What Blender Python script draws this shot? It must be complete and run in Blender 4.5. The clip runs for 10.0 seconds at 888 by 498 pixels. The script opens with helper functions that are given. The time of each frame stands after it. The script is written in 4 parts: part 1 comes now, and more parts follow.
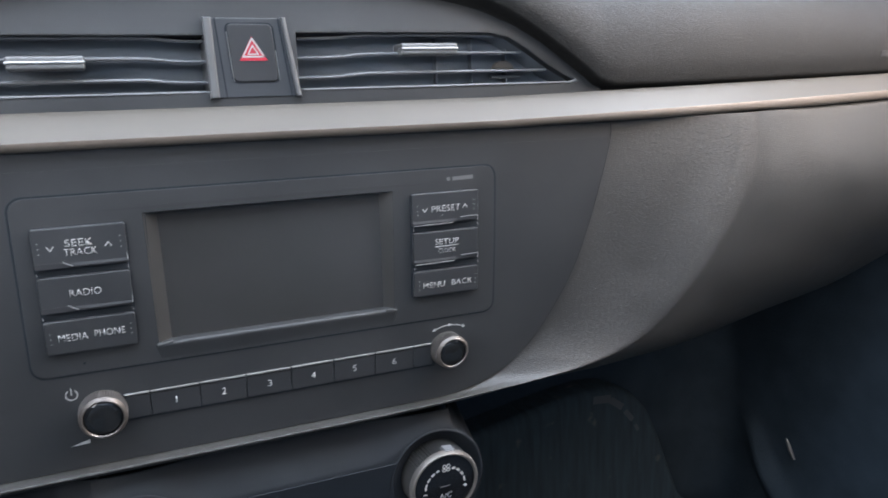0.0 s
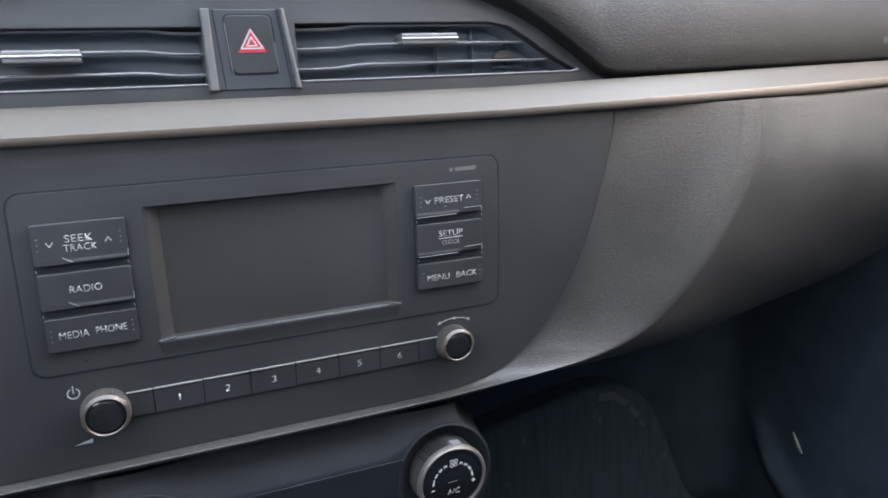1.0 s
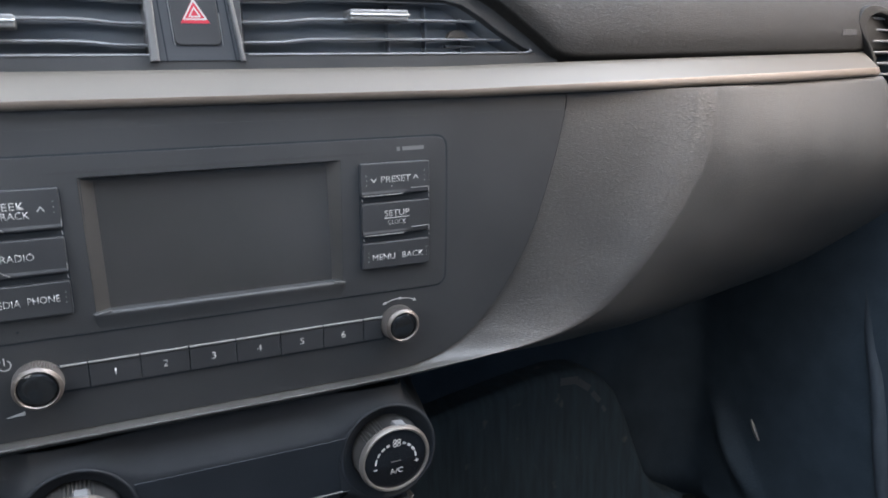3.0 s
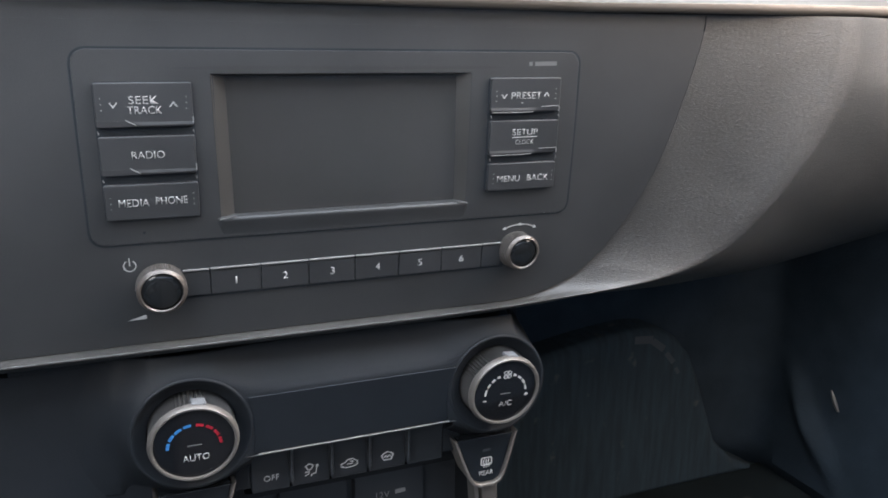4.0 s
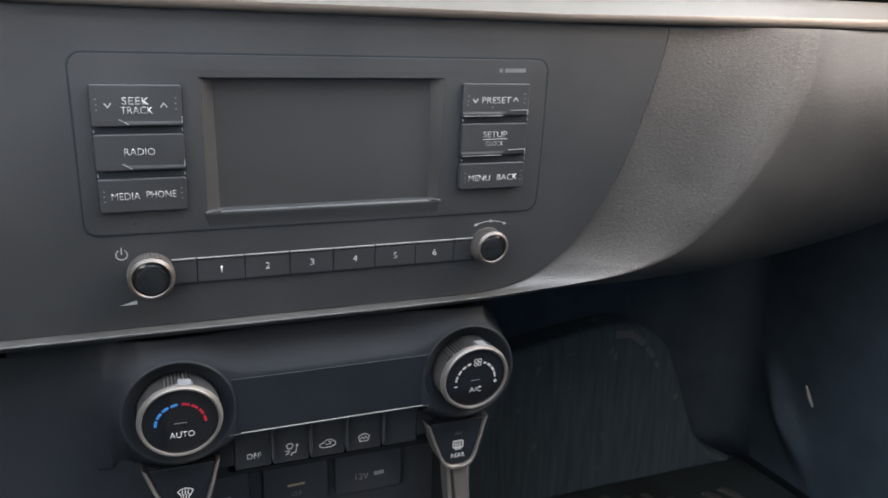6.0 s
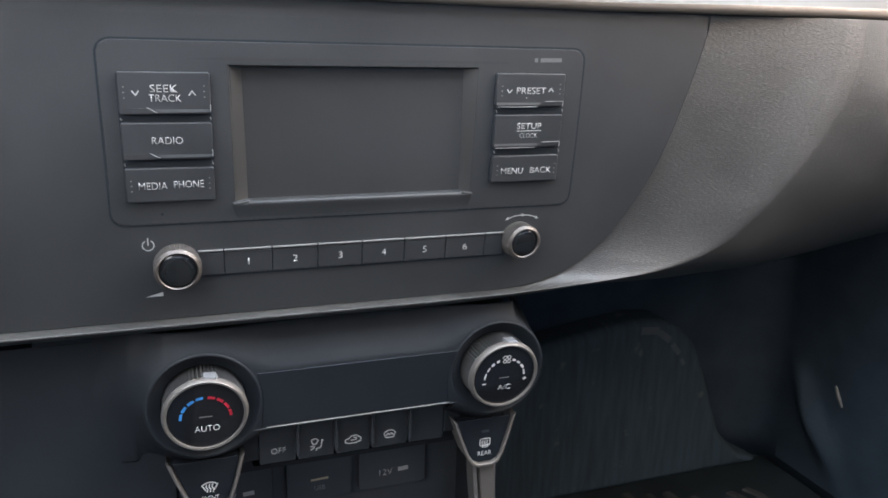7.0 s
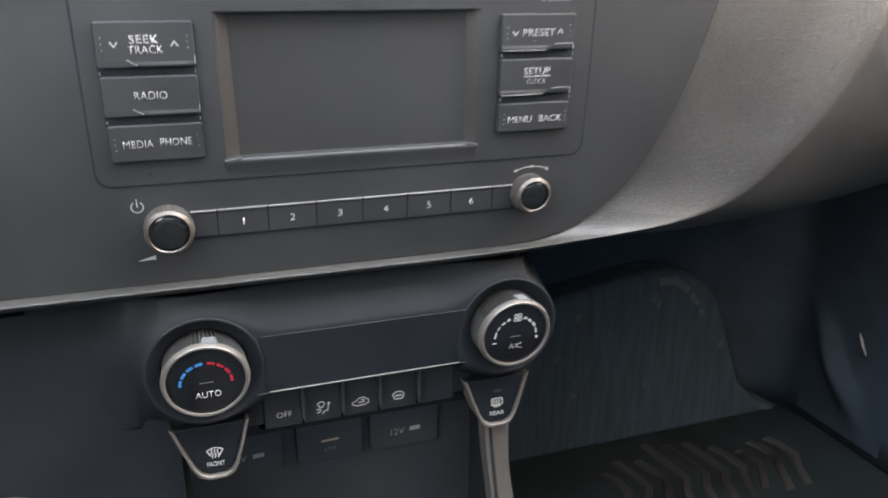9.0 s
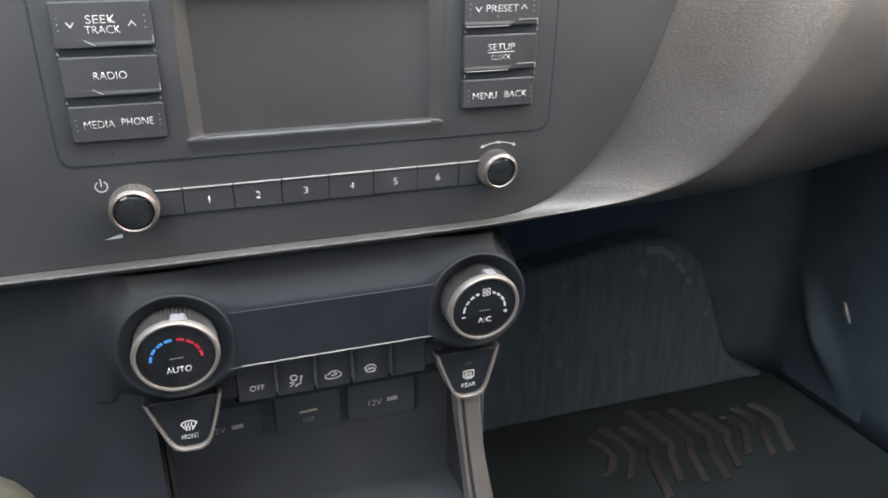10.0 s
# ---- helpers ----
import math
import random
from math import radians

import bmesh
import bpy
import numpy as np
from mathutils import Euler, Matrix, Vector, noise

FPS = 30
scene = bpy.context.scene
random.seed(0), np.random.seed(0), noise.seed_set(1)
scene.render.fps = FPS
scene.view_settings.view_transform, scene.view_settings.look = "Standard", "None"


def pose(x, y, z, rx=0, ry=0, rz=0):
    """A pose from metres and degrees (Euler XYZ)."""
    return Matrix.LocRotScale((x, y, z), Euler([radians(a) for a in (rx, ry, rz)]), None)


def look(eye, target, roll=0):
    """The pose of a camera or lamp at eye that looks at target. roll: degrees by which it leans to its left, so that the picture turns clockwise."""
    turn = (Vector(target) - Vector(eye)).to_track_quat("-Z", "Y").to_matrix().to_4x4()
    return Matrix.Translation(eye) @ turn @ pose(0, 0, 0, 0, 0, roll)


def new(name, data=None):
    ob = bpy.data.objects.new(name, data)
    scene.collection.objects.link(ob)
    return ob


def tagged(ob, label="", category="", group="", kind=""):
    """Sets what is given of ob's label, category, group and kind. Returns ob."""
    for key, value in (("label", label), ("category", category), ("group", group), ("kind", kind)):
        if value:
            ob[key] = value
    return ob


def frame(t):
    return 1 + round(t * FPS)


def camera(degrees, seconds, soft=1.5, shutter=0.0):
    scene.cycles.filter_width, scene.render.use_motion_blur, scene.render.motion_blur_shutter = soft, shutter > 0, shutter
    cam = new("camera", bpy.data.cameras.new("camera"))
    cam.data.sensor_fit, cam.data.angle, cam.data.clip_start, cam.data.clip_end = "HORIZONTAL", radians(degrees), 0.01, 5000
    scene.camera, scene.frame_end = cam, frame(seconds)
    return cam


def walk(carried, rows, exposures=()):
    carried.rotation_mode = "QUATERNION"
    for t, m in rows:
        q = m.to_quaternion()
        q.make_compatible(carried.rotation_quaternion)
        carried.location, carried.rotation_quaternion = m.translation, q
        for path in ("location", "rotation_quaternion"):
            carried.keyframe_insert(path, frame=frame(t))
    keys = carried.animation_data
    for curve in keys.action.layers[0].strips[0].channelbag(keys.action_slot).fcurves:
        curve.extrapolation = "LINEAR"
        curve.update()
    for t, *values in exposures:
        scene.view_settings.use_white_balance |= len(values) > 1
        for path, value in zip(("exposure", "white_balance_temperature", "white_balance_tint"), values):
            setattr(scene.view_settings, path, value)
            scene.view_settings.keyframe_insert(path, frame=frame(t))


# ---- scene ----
cam = camera(60.4, 10.0, soft=1.65, shutter=0.4)
PATH = [
    (0, (0.021, 0.012, 0.877), (0.793, 1.819, 0.507), -2.2),
    (0.3, (0.013, 0.012, 0.871), (0.778, 1.823, 0.506), -2.2),
    (0.5, (0.012, 0.018, 0.871), (0.776, 1.828, 0.495), -2.3),
    (1, (0.02, 0.016, 0.87), (0.794, 1.825, 0.51), -3.2),
    (1.2, (0.023, 0.014, 0.872), (0.817, 1.814, 0.513), -3.5),
    (1.5, (0.032, 0.009, 0.881), (0.839, 1.801, 0.506), -3.6),
    (1.8, (0.037, 0.008, 0.879), (0.856, 1.796, 0.518), -3.8),
    (2, (0.036, 0.009, 0.882), (0.863, 1.79, 0.502), -3.6),
    (2.2, (0.031, 0.009, 0.881), (0.871, 1.784, 0.5), -3.4),
    (3.3, (0.039, 0.011, 0.862), (0.829, 1.799, 0.437), -0.7),
    (3.5, (0.028, 0.018, 0.858), (0.796, 1.811, 0.418), -0.3),
    (4, (0.004, 0.037, 0.842), (0.706, 1.845, 0.354), 0.3),
    (4.2, (0.002, 0.039, 0.844), (0.717, 1.838, 0.337), 0.7),
    (4.5, (0.006, 0.036, 0.845), (0.709, 1.837, 0.334), 0.9),
    (5, (0.027, 0.028, 0.85), (0.732, 1.827, 0.335), 1.1),
    (5.5, (0.025, 0.009, 0.855), (0.723, 1.811, 0.341), 1.1),
    (5.7, (0.01, 0.008, 0.85), (0.721, 1.809, 0.35), 1.1),
    (7, (0.005, 0.021, 0.847), (0.663, 1.835, 0.322), 1.5),
    (7.5, (0.012, 0.017, 0.849), (0.657, 1.833, 0.316), 1.3),
    (8, (0.02, 0.017, 0.852), (0.657, 1.829, 0.294), 1.0),
    (8.5, (0.021, 0.014, 0.852), (0.649, 1.818, 0.261), 0.5),
    (8.8, (0.018, 0.023, 0.852), (0.644, 1.813, 0.216), 0.5),
    (9, (0.017, 0.037, 0.844), (0.621, 1.83, 0.196), -0.0),
    (9.2, (0.014, 0.056, 0.840), (0.622, 1.834, 0.152), 0.0),
    (9.5, (0.023, 0.051, 0.84), (0.617, 1.829, 0.143), -0.2),
    (9.7, (0.025, 0.042, 0.848), (0.632, 1.802, 0.119), 0.0),
    (10, (0.033, 0.03, 0.85), (0.624, 1.795, 0.118), -0.3),
]
EXPOSURES = [(0.0, 0.95, 5610, 12), (2.2, 1.01, 5610, 12), (3.5, 1.05, 5730, 12), (5.5, 1.16, 5980, 12), (7.0, 1.18, 5800, 12), (8.5, 1.26, 5830, 12), (9.0, 1.46, 6080, 12), (9.5, 1.59, 6330, 12), (10.0, 1.82, 6130, 12)]
walk(cam, [(t, look(eye, target, roll)) for t, eye, target, roll in PATH], EXPOSURES)

# ---- light ----
world = bpy.data.worlds.new("world")
scene.world = world
world.use_nodes = True
wn = world.node_tree
sky = wn.nodes.new("ShaderNodeTexSky")
sky.sky_type = "NISHITA"
sky.sun_disc = False
sky.sun_elevation, sky.sun_rotation = radians(48), radians(110)
wn.nodes["Background"].inputs["Strength"].default_value = 0.12
wn.links.new(sky.outputs[0], wn.nodes["Background"].inputs[0])

sun_data = bpy.data.lights.new("sun", "SUN")
sun_data.energy, sun_data.angle, sun_data.color = 1.0, radians(15), (1.0, 0.93, 0.82)
sun = new("sun", sun_data)
sun.matrix_world = look((6, -2.2, 7), (0, 0, 0))


def window_light(name, eye, target, w, h, watts, colour):
    data = bpy.data.lights.new(name, "AREA")
    data.shape, data.size, data.size_y, data.energy, data.color = "RECTANGLE", w, h, watts, colour
    ob = new(name, data)
    ob.matrix_world = look(eye, target)
    return ob


window_light("passenger_window_light", (0.79, 0.14, 1.12), (0.50, 0.42, 0.84), 0.55, 0.34, 3.6, (1.0, 0.78, 0.55))
window_light("driver_window_light", (-0.61, -0.25, 1.15), (0.0, 0.35, 0.75), 0.75, 0.34, 3.6, (1.0, 0.93, 0.82))
window_light("windscreen_light", (0.09, 0.27, 1.22), (0.09, 0.27 - 0.37, 1.22 - 0.93), 1.15, 1.0, 17.0, (0.92, 0.97, 1.0))
window_light("rear_window_light", (0.09, -1.5, 1.2), (0.09, 0.3, 0.8), 1.0, 0.35, 1.3, (0.98, 0.98, 1.0))


# ---- materials ----
def material(name, colour, rough=0.5, metal=0.0, grain=0.0, grain_scale=900.0, vary=0.15, vary_scale=25.0, kind="noise", spec=0.5, coat=0.0, dirt=0.0, streak=None):
    m = bpy.data.materials.new(name)
    m.use_nodes = True
    nt = m.node_tree
    b = nt.nodes["Principled BSDF"]
    b.inputs["Roughness"].default_value = rough
    b.inputs["Metallic"].default_value = metal
    b.inputs["Specular IOR Level"].default_value = spec
    b.inputs["Coat Weight"].default_value = coat
    tc = nt.nodes.new("ShaderNodeTexCoord")
    n1 = nt.nodes.new("ShaderNodeTexNoise")
    n1.inputs["Scale"].default_value = vary_scale
    n1.inputs["Detail"].default_value = 6
    if streak:
        brush = nt.nodes.new("ShaderNodeMapping")
        brush.inputs["Scale"].default_value = streak
        nt.links.new(tc.outputs["Object"], brush.inputs["Vector"])
        nt.links.new(brush.outputs[0], n1.inputs["Vector"])
    else:
        nt.links.new(tc.outputs["Object"], n1.inputs["Vector"])
    ramp = nt.nodes.new("ShaderNodeMapRange")
    ramp.inputs["From Min"].default_value, ramp.inputs["From Max"].default_value = 0.3, 0.7
    ramp.inputs["To Min"].default_value, ramp.inputs["To Max"].default_value = 1 - vary, 1 + vary
    nt.links.new(n1.outputs["Fac"], ramp.inputs["Value"])
    mul = nt.nodes.new("ShaderNodeVectorMath")
    mul.operation = "SCALE"
    mul.inputs[0].default_value = colour
    nt.links.new(ramp.outputs[0], mul.inputs["Scale"])
    nt.links.new(mul.outputs[0], b.inputs["Base Color"])
    if dirt:
        n2 = nt.nodes.new("ShaderNodeTexNoise")
        n2.inputs["Scale"].default_value, n2.inputs["Detail"].default_value = 38.0, 5
        nt.links.new(tc.outputs["Object"], n2.inputs["Vector"])
        spots = nt.nodes.new("ShaderNodeMapRange")
        spots.inputs["From Min"].default_value, spots.inputs["From Max"].default_value = 0.66, 0.80
        spots.inputs["To Max"].default_value = dirt
        nt.links.new(n2.outputs["Fac"], spots.inputs["Value"])
        dust = nt.nodes.new("ShaderNodeMix")
        dust.data_type = "RGBA"
        for sock in dust.inputs:
            if sock.type == "RGBA" and sock.name == "A":
                nt.links.new(mul.outputs[0], sock)
            if sock.type == "RGBA" and sock.name == "B":
                sock.default_value = (0.16, 0.14, 0.12, 1)
        nt.links.new(spots.outputs[0], dust.inputs[0])
        nt.links.new([o for o in dust.outputs if o.type == "RGBA"][0], b.inputs["Base Color"])
    rr = nt.nodes.new("ShaderNodeMapRange")
    rr.inputs["From Min"].default_value, rr.inputs["From Max"].default_value = 0.3, 0.7
    rr.inputs["To Min"].default_value, rr.inputs["To Max"].default_value = max(rough - vary * 0.25, 0.02), min(rough + vary * 0.25, 1)
    nt.links.new(n1.outputs["Fac"], rr.inputs["Value"])
    nt.links.new(rr.outputs[0], b.inputs["Roughness"])
    if grain:
        if kind == "leather":
            tex = nt.nodes.new("ShaderNodeTexVoronoi")
            tex.feature = "DISTANCE_TO_EDGE"
            tex.inputs["Scale"].default_value = grain_scale
            warp = nt.nodes.new("ShaderNodeTexNoise")
            warp.inputs["Scale"].default_value = grain_scale * 0.6
            mix = nt.nodes.new("ShaderNodeVectorMath")
            mix.operation = "MULTIPLY_ADD"
            mix.inputs[1].default_value = (0.0016,) * 3
            squash = nt.nodes.new("ShaderNodeMapping")
            squash.inputs["Scale"].default_value = (0.42, 1.0, 2.0)
            nt.links.new(tc.outputs["Object"], warp.inputs["Vector"])
            nt.links.new(warp.outputs["Color"], mix.inputs[0])
            nt.links.new(tc.outputs["Object"], mix.inputs[2])
            nt.links.new(mix.outputs[0], squash.inputs["Vector"])
            nt.links.new(squash.outputs[0], tex.inputs["Vector"])
            clampn = nt.nodes.new("ShaderNodeMapRange")
            clampn.inputs["From Max"].default_value = 0.25
            nt.links.new(tex.outputs["Distance"], clampn.inputs["Value"])
            height = clampn.outputs[0]
        else:
            tex = nt.nodes.new("ShaderNodeTexNoise")
            tex.inputs["Scale"].default_value = grain_scale
            tex.inputs["Detail"].default_value = 3
            nt.links.new(tc.outputs["Object"], tex.inputs["Vector"])
            height = tex.outputs["Fac"]
        bump = nt.nodes.new("ShaderNodeBump")
        bump.inputs["Strength"].default_value = 1.0
        bump.inputs["Distance"].default_value = grain
        nt.links.new(height, bump.inputs["Height"])
        nt.links.new(bump.outputs[0], b.inputs["Normal"])
    return m


PLASTIC = material("fascia_plastic", (0.0212, 0.0220, 0.0228), 0.52, grain=0.00008, grain_scale=1800, spec=0.4)
PLASTIC_SOFT = material("bezel_plastic", (0.026, 0.028, 0.031), 0.42, grain=0.00004, grain_scale=2500)
BUTTON = material("button_plastic", (0.022, 0.0228, 0.0240), 0.46, grain=0.00003, grain_scale=2500, spec=0.38)
DARK = material("dark_plastic", (0.024, 0.025, 0.027), 0.5, grain=0.00006, grain_scale=1500)
# Lifted above true black and blued to stand in for haze.
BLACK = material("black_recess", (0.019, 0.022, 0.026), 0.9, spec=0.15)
GAP = material("joint_shade", (0.013, 0.0135, 0.0145), 0.6)
# Duct and slats paled and blued to carry haze into the vents.
HOLLOW = material("vent_hollow", (0.175, 0.192, 0.214), 0.6)
PILLAR = material("switch_pillar", (0.080, 0.080, 0.080), 0.4)
# Dark tray plastic, its base raised and blued as haze.
TRAYPLASTIC = material("tray_plastic", (0.032, 0.036, 0.041), 0.6, grain=0.0001, grain_scale=1200)
KNEE = material("knee_plastic", (0.0100, 0.0112, 0.0128), 0.6, grain=0.0001, grain_scale=1200, spec=0.3)
DISPLAY = material("climate_display", (0.0085, 0.0100, 0.0122), 0.22, vary=0.1, spec=0.3)
LEATHER = material("grained_skin", (0.0350, 0.0343, 0.0326), 0.48, grain=0.00007, grain_scale=600, kind="leather")
PAD = material("pad_skin", (0.0125, 0.0120, 0.0112), 0.62, grain=0.00009, grain_scale=620, kind="leather", spec=0.24)
SILVER = material("silver_paint", (0.068, 0.060, 0.049), 0.55, metal=0.35, vary=0.04)
EDGE = material("bronze_chrome", (0.20, 0.165, 0.135), 0.40, metal=0.3, vary=0.04)
SATIN = material("satin_chrome", (0.20, 0.190, 0.175), 0.46, metal=0.45, vary=0.05)
RIM = material("dull_chrome", (0.140, 0.128, 0.116), 0.46, metal=0.5, vary=0.08)
STRIP = material("strip_metal", (0.150, 0.138, 0.126), 0.38, metal=0.6, vary=0.10)
KNOBRING = material("knob_ring", (0.085, 0.073, 0.064), 0.42, metal=0.45, vary=0.10)
KNURL = material("knurled_grip", (0.075, 0.068, 0.062), 0.4, metal=0.3)
CHROME = material("chrome", (0.55, 0.53, 0.50), 0.28, metal=1.0, vary=0.03)
CAP = material("knob_cap", (0.010, 0.0105, 0.011), 0.14)
GREY = material("grey_satin", (0.12, 0.12, 0.118), 0.35, metal=0.3)
SLAT = material("slat_plastic", (0.12, 0.122, 0.125), 0.35, vary=0.1)
SLATLIP = material("slat_lip", (0.110, 0.114, 0.119), 0.4, vary=0.1)
GLINT = material("key_glint", (0.30, 0.297, 0.29), 0.4, metal=0.2, vary=0.03)
LINE = material("silver_line", (0.175, 0.173, 0.168), 0.45, metal=0.2, vary=0.03)
SURROUND = material("screen_surround", (0.034, 0.0325, 0.0300), 0.32)
GLOSS = material("gloss_black", (0.006, 0.006, 0.007), 0.10, vary=0.05)
SCREEN = material("display_glass", (0.030, 0.0298, 0.0292), 0.24, vary=0.1, vary_scale=12)
WHITE = material("legend_white", (0.31, 0.31, 0.302), 0.5, vary=0.03)
BRIGHT = material("legend_bright", (0.46, 0.46, 0.445), 0.5, vary=0.03)
GRIP = material("dial_grip", (0.040, 0.039, 0.038), 0.42)
HOUSING = material("housing_plastic", (0.0118, 0.0136, 0.0160), 0.52, grain=0.00005, grain_scale=1500, spec=0.16)
FAINT = material("legend_faint", (0.09, 0.09, 0.09), 0.5, vary=0.03)
DIM = material("legend_dim", (0.20, 0.20, 0.195), 0.5, vary=0.03)
RED = material("legend_red", (0.30, 0.012, 0.025), 0.4, vary=0.05)
BLUE = material("legend_blue", (0.04, 0.17, 0.42), 0.4, vary=0.05)
CLIMATEKEY = material("climate_key", (0.0135, 0.0150, 0.0170), 0.45, grain=0.00003, grain_scale=2500)
FLAP = material("damper_tan", (0.12, 0.108, 0.092), 0.6, vary=0.1)
TAN = material("legend_tan", (0.40, 0.33, 0.22), 0.5, vary=0.05)
# Base lifted towards cyan as haze; the spots are dust.
CARPET = material("carpet", (0.036, 0.052, 0.065), 0.95, grain=0.0010, grain_scale=700, vary=0.22, vary_scale=40, spec=0.2, dirt=0.8, streak=(3.5, 1.0, 0.35))
MATRIB = material("mat_rib", (0.016, 0.0158, 0.0156), 0.75, grain=0.0003, grain_scale=400, vary=0.7, vary_scale=22, dirt=0.35)
# Teal in the rubber's base stands in for haze over the mat.
RUBBER = material("mat_rubber", (0.0080, 0.0122, 0.0140), 0.85, grain=0.0002, grain_scale=500, vary=0.4, spec=0.2)
# Trim tinted blue to put haze over it, beyond its own grey.
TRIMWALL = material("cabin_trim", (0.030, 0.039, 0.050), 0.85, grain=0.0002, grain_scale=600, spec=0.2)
# Navy base stands in for haze over the footwell's unlit depths.
BULKHEAD = material("bulkhead_hazed", (0.031, 0.043, 0.056), 0.95, grain=0.0006, grain_scale=300, spec=0.1)
SCUFFED = material("scuffed_trim", (0.058, 0.064, 0.072), 0.7, vary=0.2)
ROOFLINING = material("roof_lining", (0.45, 0.44, 0.42), 0.95, grain=0.0003, grain_scale=900)
# Unseen seats; fabric tone chosen to bounce bluish light onto the dash.
FABRIC = material("seat_fabric", (0.085, 0.100, 0.120), 0.9, grain=0.0004, grain_scale=800)
KNOBLEATHER = material("lever_knob", (0.023, 0.021, 0.015), 0.4, grain=0.0001, grain_scale=700)
ASPHALT = material("asphalt", (0.05, 0.05, 0.05), 0.9, grain=0.004, grain_scale=120)
GLASS = bpy.data.materials.new("window_glass")
GLASS.use_nodes = True
gb = GLASS.node_tree.nodes["Principled BSDF"]
gb.inputs["Transmission Weight"].default_value, gb.inputs["Roughness"].default_value, gb.inputs["IOR"].default_value = 1.0, 0.0, 1.45

# ---- building helpers ----
CX = 0.092
LEAN = (-0.10, 0.745)


def thing(name, at, label, category, group="", kind=""):
    ob = new(name)
    ob.empty_display_size = 0.02
    ob.location = at
    return tagged(ob, label, category, group, kind)


def bow(z):
    """The radio panel is slightly hollow from top to bottom."""
    return 0.55 * (min(max(z, 0.70), 0.87) - 0.79) ** 2 - 0.0010


def part(name, bm, mat, parent=None, label="", lean=None, smooth=None, kind=""):
    if lean is LEAN:
        zs = [v.co.z for v in bm.verts]
        cuts = int((max(zs) - min(zs)) / 0.006)
        for i in range(1, cuts):
            bmesh.ops.bisect_plane(bm, geom=bm.verts[:] + bm.edges[:] + bm.faces[:], plane_co=(0, 0, min(zs) + (max(zs) - min(zs)) * i / cuts), plane_no=(0, 0, 1))
        for v in bm.verts:
            v.co.y += bow(v.co.z)
    if lean:
        for v in bm.verts:
            v.co.y += lean[0] * (v.co.z - lean[1])
    bmesh.ops.recalc_face_normals(bm, faces=bm.faces[:])
    me = bpy.data.meshes.new(name)
    bm.to_mesh(me)
    bm.free()
    for m in mat if isinstance(mat, (list, tuple)) else [mat]:
        me.materials.append(m)
    ob = new(name, me)
    if parent is not None:
        ob.parent = parent
        if parent.type == "EMPTY":
            ob.matrix_parent_inverse = Matrix.Translation(parent.location).inverted()
    if smooth is not None:
        me.polygons.foreach_set("use_smooth", [True] * len(me.polygons))
        me.set_sharp_from_angle(angle=radians(smooth))
        if smooth <= 50:
            mod = ob.modifiers.new("shading", "WEIGHTED_NORMAL")
            mod.keep_sharp = True
    return tagged(ob, label, kind=kind)


def rrect(x0, x1, z0, z1, r, n=5):
    pts = []
    for cx, cz, a in ((x1 - r, z1 - r, 0), (x0 + r, z1 - r, 90), (x0 + r, z0 + r, 180), (x1 - r, z0 + r, 270)):
        for i in range(n + 1):
            b = radians(a + 90 * i / n)
            pts.append((cx + r * math.cos(b), cz + r * math.sin(b)))
    return pts


def plate(outline, y0, y1, bevel=0.0, holes=(), bm=None, seg=2):
    """A slab in the xz plane from its front y0 to its back y1, with holes, its front rim rounded."""
    out = bmesh.new()
    edges = []
    for loop in (outline, *holes):
        vs = [out.verts.new((x, y0, z)) for x, z in loop]
        edges += [out.edges.new((vs[i], vs[(i + 1) % len(vs)])) for i in range(len(vs))]
    if holes:
        bmesh.ops.triangle_fill(out, edges=edges, use_beauty=True)
    else:
        out.faces.new(out.verts[:])
    front = out.faces[:]
    ext = bmesh.ops.extrude_face_region(out, geom=front)
    moved = [g for g in ext["geom"] if isinstance(g, bmesh.types.BMVert)]
    for v in moved:
        v.co.y = y1
    if bevel:
        out.edges.ensure_lookup_table()
        rims = [e for e in out.edges if all(abs(v.co.y - y0) < 1e-7 for v in e.verts) and len(e.link_faces) == 2 and any(abs(v.co.y - y1) < 1e-7 for f in e.link_faces for v in f.verts)]
        bmesh.ops.recalc_face_normals(out, faces=out.faces[:])
        bmesh.ops.bevel(out, geom=rims, offset=bevel, segments=seg, profile=0.5, affect="EDGES", clamp_overlap=True)
    if bm is None:
        return out
    me = bpy.data.meshes.new("tmp")
    out.to_mesh(me)
    out.free()
    bm.from_mesh(me)
    bpy.data.meshes.remove(me)
    return bm


def box(x0, x1, y0, y1, z0, z1, bevel=0.0, seg=2, bm=None):
    out = bmesh.new()
    bmesh.ops.create_cube(out, size=1)
    for v in out.verts:
        v.co = ((x0 + x1) / 2 + v.co.x * (x1 - x0), (y0 + y1) / 2 + v.co.y * (y1 - y0), (z0 + z1) / 2 + v.co.z * (z1 - z0))
    if bevel:
        bmesh.ops.bevel(out, geom=out.edges[:], offset=bevel, segments=seg, profile=0.5, affect="EDGES", clamp_overlap=True)
    if bm is None:
        return out
    me = bpy.data.meshes.new("tmp")
    out.to_mesh(me)
    out.free()
    bm.from_mesh(me)
    bpy.data.meshes.remove(me)
    return bm


